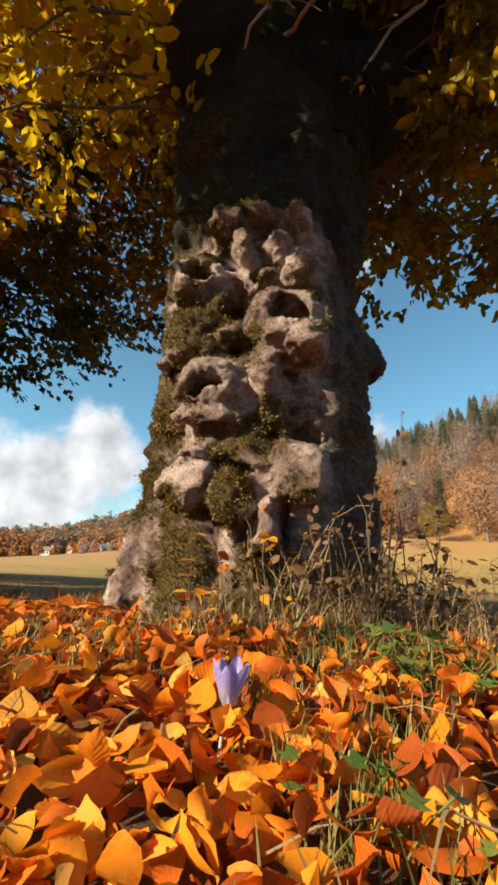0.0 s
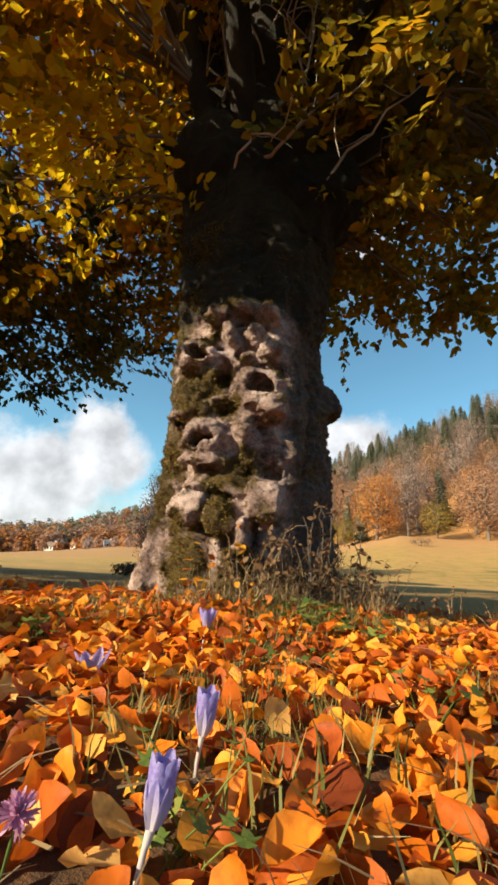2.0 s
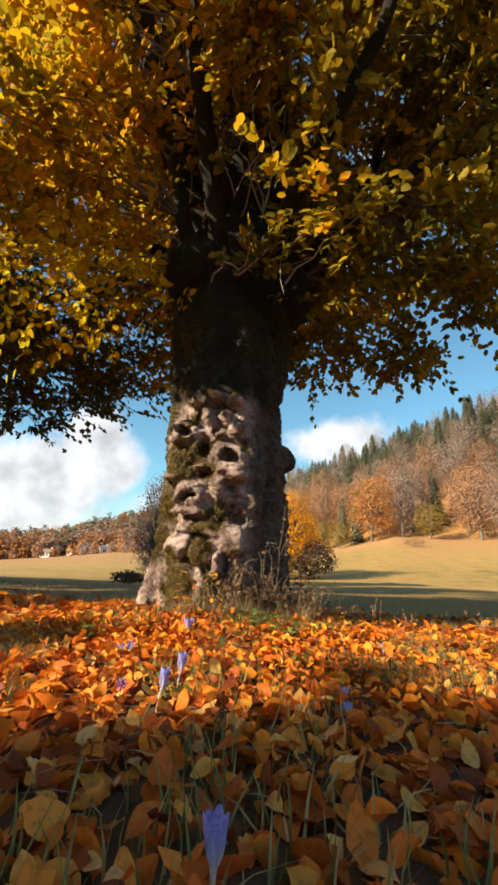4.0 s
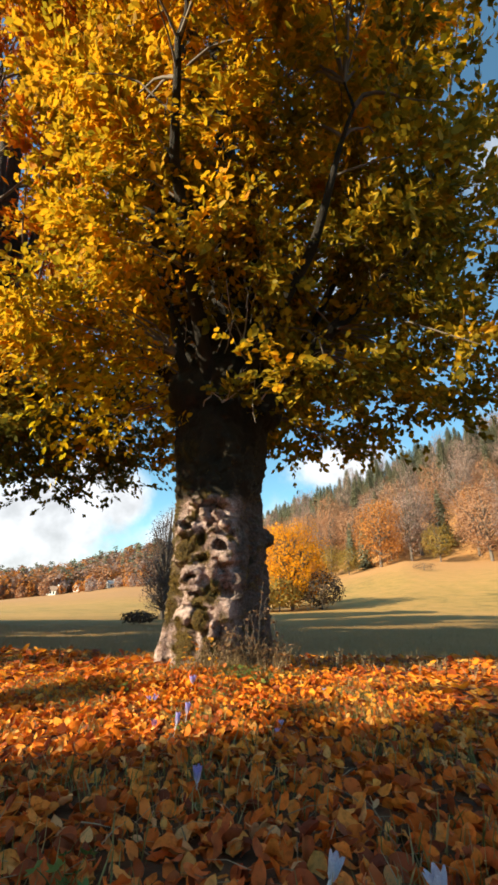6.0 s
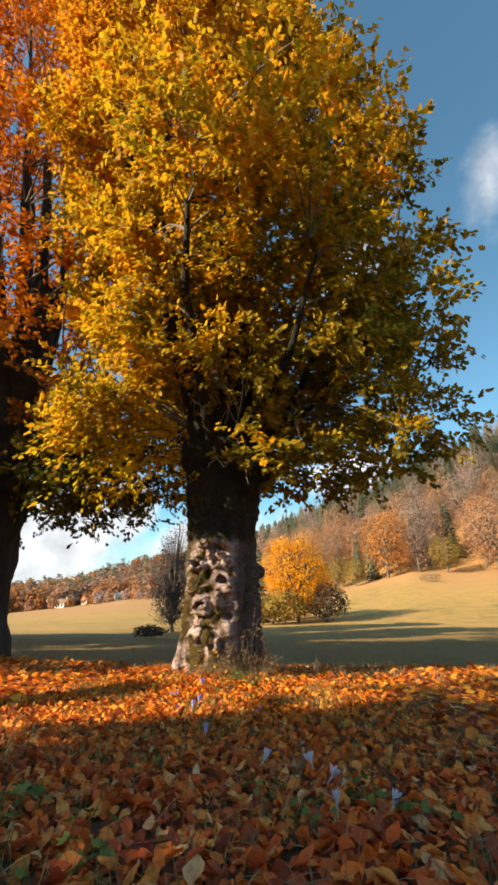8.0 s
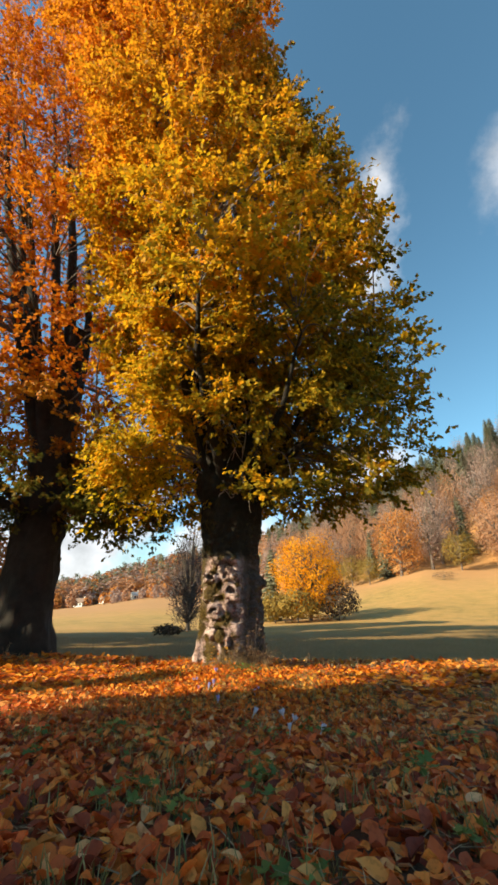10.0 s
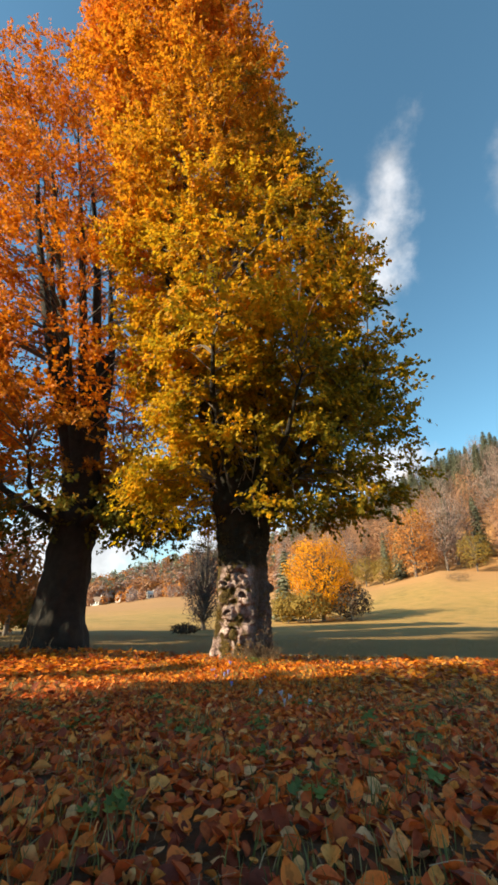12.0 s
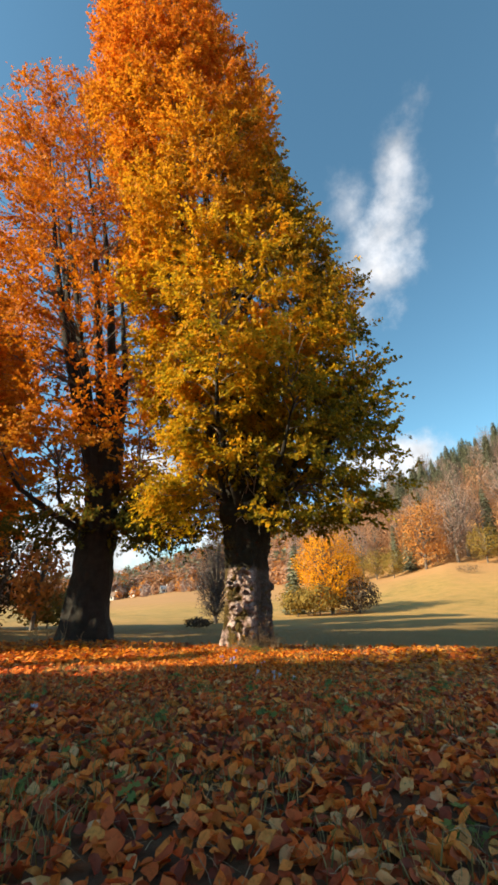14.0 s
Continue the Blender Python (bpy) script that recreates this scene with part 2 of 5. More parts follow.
def ground_material():
    """Soil and litter close by, short grass and pale meadow further off."""
    m = Mat("meadow_ground", 0.95)
    p = m.at()
    n1, n2, n3 = m.noise(0.035, 6.0, 0.6, p), m.noise(0.5, 6.0, 0.65, p), m.noise(9.0, 6.0, 0.7, p)
    grass = m.ramp(m.mix(0.5, n1, n2), (0.36, (0.20, 0.15, 0.036)), (0.47, (0.41, 0.248, 0.068)), (0.60, (0.54, 0.295, 0.095)))
    grass = m.mix(0.6, grass, m.ramp(n3, (0.3, (0.55, 0.55, 0.5)), (0.65, (1.1, 1.1, 1.0))), "MULTIPLY")
    # dark brown in the hollow close by, with the trees' shade put into it; rusty brown on the slope below the woods
    away = m.add("ShaderNodeVectorMath")
    away.operation = "LENGTH"
    m.t.links.new(p, away.inputs[0])
    away = m.math("ADD", away.outputs["Value"], m.math("MULTIPLY", m.math("SUBTRACT", n1, 0.5), 45.0))
    for near, far, tone, share in ((42.0, 16.0, (0.185, 0.100, 0.018), 0.85), (72.0, 100.0, (0.44, 0.215, 0.085), 0.75)):
        g = m.add("ShaderNodeMapRange")
        m.t.links.new(away, g.inputs[0])
        g.inputs[1].default_value, g.inputs[2].default_value, g.inputs[4].default_value = near, far, share
        grass = m.mix(g.outputs[0], grass, tone)
    grass = m.mix(0.5, grass, m.ramp(n3, (0.3, (0.6, 0.6, 0.55)), (0.65, (1.1, 1.1, 1.05))), "MULTIPLY")
    soil = m.ramp(n3, (0.3, (0.03, 0.02, 0.011)), (0.55, (0.13, 0.058, 0.022)), (0.75, (0.26, 0.09, 0.03)))
    d = m.add("ShaderNodeVectorMath")
    d.operation = "LENGTH"
    shift = m.add("ShaderNodeVectorMath")
    shift.operation = "MULTIPLY_ADD"
    m.t.links.new(p, shift.inputs[0])
    shift.inputs[1].default_value, shift.inputs[2].default_value = (0.45, 1.0, 0.0), (0.0, 5.0, 0.0)
    m.t.links.new(shift.outputs[0], d.inputs[0])
    f = m.add("ShaderNodeMapRange")
    m.t.links.new(m.math("ADD", d.outputs["Value"], m.math("MULTIPLY", m.math("SUBTRACT", n2, 0.5), 3.0)), f.inputs[0])
    f.inputs[1].default_value, f.inputs[2].default_value = 7.6, 9.2
    m.colour(m.mix(f.outputs[0], soil, grass)).bump(m.mix(0.5, n3, m.noise(45.0, 5.0, 0.7, p)), 0.8, 0.03)
    return m.m


def plain(name, c, rough=0.7, vary=0.25, scale=20.0):
    m = Mat(name, rough)
    n = m.noise(scale, 5.0)
    m.colour(m.mix(vary, c, m.ramp(n, (0.3, (0.3, 0.3, 0.3)), (0.7, (1.2, 1.2, 1.2))), "MULTIPLY")).bump(n, 0.3, 0.01)
    return m.m


M_LITTER = litter_material("fallen_leaf")
M_VEINED = litter_material("veined_fallen_leaf", True)
M_CROWN = leaf_material("beech_leaves_gold", GREENGOLD, RUST, 6.2, 17.6, 0.55)
# the dark olive stands in for shade on the crown's far and low side
M_SHADYCROWN = leaf_material("beech_leaves_olive_shade", OLIVEGOLD, OLIVERUST, 6.0, 15.0, 0.32)
M_YELLOW = leaf_material("beech_leaves_yellow", YELLOW, GREENGOLD, 3.8, 5.6, 0.55)
M_RUST = leaf_material("beech_leaves_rust", GOLD, RUST, 3.0, 8.0, 0.5)
# darker green low down, with the shade on the hanging branches in the colour
M_SECOND = leaf_material("beech_leaves_shade_green", SHADEGREEN, AMBER, 3.2, 4.8, 0.4)
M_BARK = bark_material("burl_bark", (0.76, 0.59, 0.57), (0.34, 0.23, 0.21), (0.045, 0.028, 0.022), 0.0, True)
# near-black all over: dark bark with the shade on these stems put in
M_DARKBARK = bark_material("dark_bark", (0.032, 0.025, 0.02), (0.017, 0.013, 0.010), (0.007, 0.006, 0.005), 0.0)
M_TWIG = plain("twig_bark", (0.16, 0.13, 0.11), 0.8)
M_PALETWIG = plain("pale_twig", (0.48, 0.42, 0.36), 0.7)
M_MOSS = grass_material("moss", (0.07, 0.042, 0.008), (0.16, 0.10, 0.014), (0.27, 0.19, 0.025), 0.15)
M_GRASS = grass_material("grass_blade", (0.09, 0.12, 0.025), (0.22, 0.20, 0.055), (0.46, 0.33, 0.14))
M_STRAW = grass_material("dry_stalk", (0.20, 0.13, 0.07), (0.36, 0.25, 0.13), (0.50, 0.38, 0.22))
M_MEADOWGRASS = grass_material("meadow_grass", (0.15, 0.115, 0.045), (0.28, 0.20, 0.085), (0.42, 0.29, 0.14))
M_GROUND = ground_material()


# ---- mesh helpers ----
def fast_mesh(name, verts, faces, material, smooth=False):
    """A mesh from arrays: verts (n, 3) and faces (m, 3 or 4)."""
    verts, faces = np.asarray(verts, np.float32), np.asarray(faces, np.int32)
    me = bpy.data.meshes.new(name)
    k = faces.shape[1]
    me.vertices.add(len(verts))
    me.vertices.foreach_set("co", verts.ravel())
    me.loops.add(faces.size)
    me.loops.foreach_set("vertex_index", faces.ravel())
    me.polygons.add(len(faces))
    me.polygons.foreach_set("loop_start", np.arange(0, faces.size, k, dtype=np.int32))
    if smooth:
        me.polygons.foreach_set("use_smooth", np.ones(len(faces), bool))
    me.materials.append(material)
    me.update(calc_edges=True)
    me.validate()
    return me


def part(name, data, material, parent, label="", kind=""):
    """Links a bmesh or a mesh as one mesh object under a thing or a part."""
    if isinstance(data, bmesh.types.BMesh):
        me = bpy.data.meshes.new(name)
        data.to_mesh(me)
        data.free()
        me.materials.append(material)
        data = me
    ob = new(name, data)
    ob.parent = parent
    return tagged(ob, label, "", "", kind)


def thing(name, place, label, category, group="", kind=""):
    ob = new(name)
    ob.empty_display_size = 0.1
    ob.location = place
    return tagged(ob, label, category, group, kind)


def spin(rng, n, tilt):
    """n turns: any heading, tipped from level by about tilt radians. Columns are length, width, normal."""
    az, tip, tip_az = rng.uniform(0, 2 * np.pi, n), np.abs(rng.normal(0, tilt, n)), rng.uniform(0, 2 * np.pi, n)
    nor = np.stack([np.sin(tip) * np.cos(tip_az), np.sin(tip) * np.sin(tip_az), np.cos(tip)], 1)
    a = np.stack([np.cos(az), np.sin(az), np.zeros(n)], 1)
    a -= nor * (a * nor).sum(1, keepdims=True)
    a /= np.linalg.norm(a, axis=1, keepdims=True)
    return np.stack([a, np.cross(nor, a), nor], 2)


def scatter(verts, faces, places, turns, sizes):
    """Copies of one small mesh as arrays, at places, with turns (n, 3, 3) and sizes (n)."""
    verts = np.asarray(verts, float)
    v = np.einsum("nij,kj->nki", turns, verts) * sizes[:, None, None] + places[:, None]
    f = np.asarray(faces)[None] + (np.arange(len(places)) * len(verts))[:, None, None]
    return v.reshape(-1, 3), f.reshape(-1, f.shape[2])


def joined(pieces):
    vs, fs, n = [], [], 0
    for v, f in pieces:
        vs.append(v)
        fs.append(f + n)
        n += len(v)
    return np.concatenate(vs), np.concatenate(fs)


# a leaf of two folded blades, unit length along x
LEAF6 = [(0, 0, 0), (0.3, 0.30, 0.06), (0.72, 0.24, 0.05), (1, 0, -0.06), (0.72, -0.24, 0.05), (0.3, -0.30, 0.06)]
LEAF6_F = [(0, 1, 2, 3), (0, 3, 4, 5)]
LEAF4, LEAF4_F = [(0, 0, 0), (0.45, 0.36, 0.05), (1, 0, -0.05), (0.45, -0.36, 0.05)], [(0, 1, 2, 3)]


FINE = [(0.03, 0.16), (0.13, 0.50), (0.28, 0.84), (0.45, 1.0), (0.62, 0.93), (0.78, 0.66), (0.90, 0.33), (0.97, 0.10)]
COARSE = [(0.05, 0.22), (0.24, 0.76), (0.46, 1.0), (0.70, 0.80), (0.88, 0.38), (0.97, 0.10)]


def curled_leaf(rng, wide, bend, cup, twist, cols=(-1, -0.5, 0, 0.5, 1), rows=FINE):
    """A fallen beech leaf, unit length along x, pointed, with a midrib crease; bent, cupped and twisted. Quads and triangles as quads."""
    v, f, n = [(0.0, 0.0, 0.0)], [], len(cols)
    for s, w in rows:
        for side in cols:
            y = side * w * wide * 0.5 * (1 + rng.uniform(-0.06, 0.06))
            z = cup * (abs(side) ** 1.6) * w + 0.025 * (abs(side) > 0.4) + rng.uniform(-0.032, 0.032)
            a = twist * (s - 0.4)
            y, z = y * math.cos(a) - z * math.sin(a), y * math.sin(a) + z * math.cos(a)
            v.append((s, y, z))
    v.append((1.0, 0.0, 0.0))
    for i in range(len(rows) - 1):
        for j in range(n - 1):
            a = 1 + i * n + j
            f.append((a, a + n, a + n + 1, a + 1))
    last = len(v) - 1
    if n == 3:
        f += [(0, 1, 2, 3), (last, last - 1, last - 2, last - 3)]
    for j in (0, 2) if n == 5 else ():
        f.append((0, 1 + j, 2 + j, 3 + j))
        f.append((last, last - 1 - j, last - 2 - j, last - 3 - j))
    out = []
    for x, y, z in v:
        if abs(bend) > 1e-3:
            r = 1 / bend
            x, z = (r - z) * math.sin(x / r), r - (r - z) * math.cos(x / r)
        out.append((x - 0.45, y, z))
    return out, f


def tube(points, radii, sides=8, seed=0, rough=0.0):
    """A tapered tube along points, as arrays of verts and quads, with a closed tip."""
    rng = np.random.default_rng(seed)
    p = np.asarray(points, float)
    d = np.gradient(p, axis=0)
    d /= np.linalg.norm(d, axis=1, keepdims=True) + 1e-9
    side = np.cross(d, (0.31, 0.17, 0.93) if abs(d[0, 2]) < 0.9 else (1.0, 0.2, 0.0))
    side /= np.linalg.norm(side, axis=1, keepdims=True) + 1e-9
    up = np.cross(d, side)
    a = np.linspace(0, 2 * np.pi, sides, endpoint=False)
    ring = side[:, None] * np.cos(a)[None, :, None] + up[:, None] * np.sin(a)[None, :, None]
    r = np.asarray(radii, float)[:, None, None] * (1 + rough * rng.normal(0, 1, (len(p), sides, 1)))
    v = (p[:, None] + ring * r).reshape(-1, 3)
    n = len(p)
    i, j = np.meshgrid(np.arange(n - 1), np.arange(sides), indexing="ij")
    b = (j + 1) % sides
    f = np.stack([i * sides + j, i * sides + b, (i + 1) * sides + b, (i + 1) * sides + j], -1).reshape(-1, 4)
    return v, f


def curve_points(a, b, n, sag=0.0, wander=0.0, rng=None):
    """n points from a to b, arched by sag and wandering a little."""
    a, b = np.asarray(a, float), np.asarray(b, float)
    s = np.linspace(0, 1, n)[:, None]
    p = a + (b - a) * s
    p[:, 2] += sag * 4 * (s * (1 - s))[:, 0]
    if rng is not None and wander:
        w = np.cumsum(rng.normal(0, wander / n, (n, 3)), 0)
        p += (w - w[:1]) * s
    return p


# ---- the ground: one sheet to the horizon ----
def smooth(x, a, b):
    s = np.clip((np.asarray(x, float) - a) / (b - a), 0, 1)
    return s * s * (3 - 2 * s)


AZ = [-180, -90, -45, -31, -24, -17, -5, 1, 8, 12, 20, 27, 45, 90, 180]
EDGE_R = [220, 200, 220, 270, 290, 290, 260, 180, 118, 105, 103, 103, 95, 120, 220]
EDGE_EL = [1.0, 1.0, 0.2, -0.3, 0.5, 1.5, 2.2, 2.6, 3.0, 3.2, 5.1, 4.8, 4.6, 3.0, 1.0]
RIDGE_R = [420, 420, 440, 440, 430, 420, 380, 300, 220, 200, 185, 180, 175, 250, 420]
RIDGE_EL = [3.0, 3.0, 1.0, 1.3, 2.2, 4.6, 7.2, 8.2, 10.4, 11.8, 14.3, 17.3, 20.0, 10.0, 3.0]


def land(x, y):
    """The ground's height."""
    x, y = np.asarray(x, float), np.asarray(y, float)
    near = 0.25 * smooth(-y, 0.2, 5.0) + 0.14 * np.exp(-((x - 0.0) ** 2 + (y - 1.7) ** 2) / 0.8) + 0.02 * np.sin(1.3 * x + 0.7) * np.sin(1.1 * y + 0.4)
    near = near + 0.12 * np.exp(-((x + 4.3) ** 2 + (y - 3.4) ** 2) / 1.5)
    near = near - 0.30 * smooth(y, 2.4, 7.0) - 0.45 * smooth(y, 8, 30) * smooth(-x, -12, 6)
    r, az = np.hypot(x, y), np.degrees(np.arctan2(x, y))
    er, ee = np.interp(az, AZ, EDGE_R), np.tan(np.radians(np.interp(az, AZ, EDGE_EL)))
    rr, re = np.interp(az, AZ, RIDGE_R), np.tan(np.radians(np.interp(az, AZ, RIDGE_EL)))
    low, edge, ridge = 0.0, er * ee, rr * re
    far = edge * np.clip((r - 38) / (er - 38), 0, 1) ** 1.4
    far = np.where(r > er, edge + (ridge - edge) * smooth(r, er, rr + 15), far)
    far = np.where(r > rr, far - 0.12 * (r - rr) * smooth(r, rr, rr + 200), far)
    return near * (1 - smooth(r, 60, 100)) + np.maximum(far, -40)


def build_ground():
    radii = np.concatenate([[0.0004, 0.02], np.arange(0.1, 9.0, 0.1), np.geomspace(9.0, 500, 110), np.geomspace(560, 3200, 8)])
    ang = np.radians(np.concatenate([np.arange(-180, -60, 4.0), np.arange(-60, 60, 1.0), np.arange(60, 180, 4.0)]))
    R, A = np.meshgrid(radii, ang, indexing="ij")
    X, Y = R * np.sin(A), R * np.cos(A) - 0.0
    Z = land(X, Y)
    k = len(ang)
    i, j = np.meshgrid(np.arange(len(radii) - 1), np.arange(k), indexing="ij")
    b = (j + 1) % k
    f = np.stack([i * k + j, (i + 1) * k + j, (i + 1) * k + b, i * k + b], -1).reshape(-1, 4)
    ob = new("ground", fast_mesh("ground", np.stack([X, Y, Z], -1).reshape(-1, 3), f, M_GROUND, True))
    return tagged(ob, "grassy meadow ground rising to wooded hills", "ground", kind="structure")


ground = build_ground()


# ---- trees ----
TREE = Vector((TREE_X, TREE_Y, 0.0))
# swellings of the trunk's front: place across, height, half sizes across, deep and high, how far the middle stands out
SWELLINGS = [(-0.24, 1.31, 0.115, 0.10, 0.095, 0.03), (0.085, 1.11, 0.135, 0.11, 0.125, 0.02), (-0.17, 0.85, 0.12, 0.09, 0.10, 0.01), (-0.23, 1.07, 0.12, 0.08, 0.12, 0.01),
             (0.135, 0.565, 0.095, 0.11, 0.105, 0.04), (-0.15, 0.745, 0.13, 0.07, 0.05, 0.01), (-0.2, 0.53, 0.11, 0.08, 0.08, 0.02), (-0.06, 0.49, 0.08, 0.07, 0.09, 0.03)]
KNUCKLES = [(-0.15, 1.535, 0.07, 0.09, 0.038, 0.05), (-0.03, 1.585, 0.10, 0.11, 0.035, 0.05), (0.105, 1.545, 0.06, 0.10, 0.055, 0.04), (-0.085, 1.425, 0.032, 0.08, 0.065, 0.04),
            (0.055, 1.41, 0.055, 0.09, 0.055, 0.04), (0.13, 1.325, 0.062, 0.09, 0.05, 0.035), (0.015, 1.275, 0.055, 0.08, 0.03, 0.03), (0.155, 1.02, 0.065, 0.09, 0.058, 0.06),
            (0.02, 0.89, 0.045, 0.07, 0.13, 0.02), (-0.18, 0.63, 0.07, 0.07, 0.028, 0.03), (0.05, 0.41, 0.035, 0.08, 0.075, 0.05), (-0.33, 1.02, 0.05, 0.08, 0.075, 0.02)]
HOLLOWS = [(-0.245, 1.32, 0.062, 0.11, 0.042, 0.06), (0.085, 1.12, 0.07, 0.13, 0.055, 0.06), (-0.165, 0.855, 0.058, 0.12, 0.032, 0.04), (-0.205, 0.835, 0.026, 0.10, 0.034, 0.04),
           (-0.06, 1.505, 0.07, 0.09, 0.026, 0.06), (-0.105, 1.215, 0.052, 0.12, 0.085, 0.0), (-0.015, 1.34, 0.03, 0.10, 0.045, 0.02), (-0.325, 1.0, 0.026, 0.06, 0.042, 0.04),
           (-0.02, 0.37, 0.04, 0.09, 0.055, 0.02), (0.10, 0.42, 0.03, 0.08, 0.08, 0.0), (0.05, 0.70, 0.05, 0.06, 0.05, 0.0), (0.17, 0.72, 0.05, 0.09, 0.06, 0.0)]
# knobs, roots and the pollard head, in the open: middle and half sizes
BOSSES = [(0.455, 1.90, 1.28, 0.12, 0.12, 0.12), (0.53, 1.92, 1.235, 0.07, 0.08, 0.055), (0.46, 2.06, 0.84, 0.09, 0.14, 0.13), (0.43, 2.08, 0.58, 0.11, 0.14, 0.16),
          (-0.36, 1.80, 0.14, 0.17, 0.22, 0.26), (-0.18, 1.38, 0.05, 0.15, 0.15, 0.16), (0.16, 1.36, 0.02, 0.14, 0.14, 0.14), (0.42, 1.62, 0.02, 0.16, 0.18, 0.14),
          (-0.30, 1.62, 2.85, 0.28, 0.28, 0.30), (0.42, 1.75, 2.75, 0.30, 0.30, 0.32), (0.10, 1.50, 3.00, 0.26, 0.24, 0.25), (0.05, 2.20, 2.9, 0.35, 0.30, 0.35)]


def trunk_radius(th, z):
    """The trunk's radius without its burls, at the heading th (radians from the front, right positive) and height z."""
    r = 0.465 + 0.03 * smooth(z, 1.7, 2.3) - 0.035 * smooth(z, 1.2, 1.5) * (1 - smooth(z, 1.75, 2.1)) + 0.03 * np.exp(-np.maximum(z - 0.02, -0.2) / 0.25) - 0.20 * smooth(z, 3.0, 4.4)
    r = r + 0.07 * (1 - smooth(z, 0.3, 1.05)) * np.exp(-((th + 1.75) / 0.55) ** 2) + 0.03 * np.cos(5 * th + 3.3) * np.exp(-np.maximum(z, -0.05) / 0.3)
    # the burled face stands forward, up to its crest
    r = r + 0.025 * np.exp(-((th + 0.08) / 0.62) ** 4) * (1 - smooth(z, 1.50, 1.66))
    r = r + 0.014 * np.cos(7 * th + 2.0 * z + 0.5) + 0.012 * np.cos(11 * th - 1.5 * z)
    for a, w, deep, z0, z1 in [(0.84, 0.20, 0.07, 0.0, 1.7), (-0.80, 0.13, 0.05, 0.35, 1.6), (0.30, 0.06, 0.04, 0.62, 0.95), (-0.30, 0.06, 0.035, 0.1, 0.5)]:
        bend = a + 0.08 * np.sin(5.0 * z + 3 * a)
        r = r - deep * np.exp(-((th - bend) / w) ** 2) * smooth(z, z0, z0 + 0.15) * (1 - smooth(z, z1 - 0.2, z1))
    r = r + (0.045 * np.exp(-((th - 1.85) / 0.3) ** 2) - 0.055 * np.exp(-((th - 1.2) / 0.32) ** 2)) * (1 - smooth(z, 1.6, 1.9))
    # a rope-like stem climbs the sunny flank
    rope = -1.18 + 0.06 * np.sin(4 * z) + 0.10 * smooth(z, 1.8, 2.8)
    return r + 0.075 * np.exp(-((th - rope) / 0.11) ** 2) * smooth(z, 1.05, 1.5) * (1 - smooth(z, 2.7, 3.1))


def surface_nets(f, origin, h):
    """A quad mesh on the zero level of the grid f, negative inside."""
    s = f < 0
    n = np.array(f.shape) - 1
    mixed = np.zeros(tuple(n), np.int8)
    corners = [(a, b, c) for a in (0, 1) for b in (0, 1) for c in (0, 1)]
    for a, b, c in corners:
        mixed += s[a:a + n[0], b:b + n[1], c:c + n[2]]
    cells = np.argwhere((mixed > 0) & (mixed < 8))
    number = np.full(tuple(n), -1, np.int32)
    number[tuple(cells.T)] = np.arange(len(cells))
    total, hits = np.zeros((len(cells), 3)), np.zeros(len(cells))
    for p in corners:
        for axis in range(3):
            if p[axis]:
                continue
            q = list(p)
            q[axis] = 1
            f0, f1 = f[tuple((cells + p).T)], f[tuple((cells + q).T)]
            cross = (f0 < 0) != (f1 < 0)
            w = np.where(cross, f0 / np.where(cross, f0 - f1, 1), 0)
            total += np.where(cross[:, None], np.array(p) + w[:, None] * (np.array(q) - p), 0)
            hits += cross
    verts = (cells + total / hits[:, None]) * h + origin
    faces = []
    for axis in range(3):
        u, v = (axis + 1) % 3, (axis + 2) % 3
        lo, hi = [slice(1, -1)] * 3, [slice(1, -1)] * 3
        lo[axis], hi[axis] = slice(0, -1), slice(1, None)
        a, b = s[tuple(lo)], s[tuple(hi)]
        at = np.argwhere(a != b)
        flip = a[tuple(at.T)]
        at = at + 1
        at[:, axis] -= 1
        ring = []
        for du, dv in [(1, 1), (0, 1), (0, 0), (1, 0)]:
            c = at.copy()
            c[:, u] -= du
            c[:, v] -= dv
            ring.append(number[tuple(c.T)])
        q = np.stack(ring, 1)
        q[~flip] = q[~flip][:, ::-1]
        faces.append(q)
    return verts, np.concatenate(faces)


def vertex_normals(v, f):
    n = np.cross(v[f[:, 2]] - v[f[:, 0]], v[f[:, 3]] - v[f[:, 1]])
    out = np.zeros_like(v)
    for k in range(4):
        np.add.at(out, f[:, k], n)
    return out / (np.linalg.norm(out, axis=1, keepdims=True) + 1e-12)


def carve(f, grid, h, middle, half, k, add=True):
    """Joins a rounded lump to the solid f, or takes it out as a hollow, softly by k."""
    lo = [max(int((m - e - 3 * k - g[0]) / h), 0) for m, e, g in zip(middle, half, grid)]
    hi = [int((m + e + 3 * k - g[0]) / h) + 2 for m, e, g in zip(middle, half, grid)]
    box = tuple(slice(a, b) for a, b in zip(lo, hi))
    d = [((g[b] - m) / e) for g, b, m, e in zip(grid, box, middle, half)]
    q = np.sqrt(d[0][:, None, None] ** 2 + d[1][None, :, None] ** 2 + d[2][None, None, :] ** 2)
    e = (q - 1) * min(half)
    if not add:
        e = -e
    now = f[box]
    w = np.clip(0.5 + 0.5 * (now - e) / k * (1 if add else -1), 0, 1)
    f[box] = now * (1 - w) + e * w - (1 if add else -1) * k * w * (1 - w)


def front_at(x, z):
    """The trunk's front face: how far along y it lies at x and the height z."""
    th = math.asin(max(-0.95, min(0.95, (x - TREE.x) / 0.53)))
    return TREE.y - float(trunk_radius(np.float64(th), np.float64(z))) * math.cos(th)


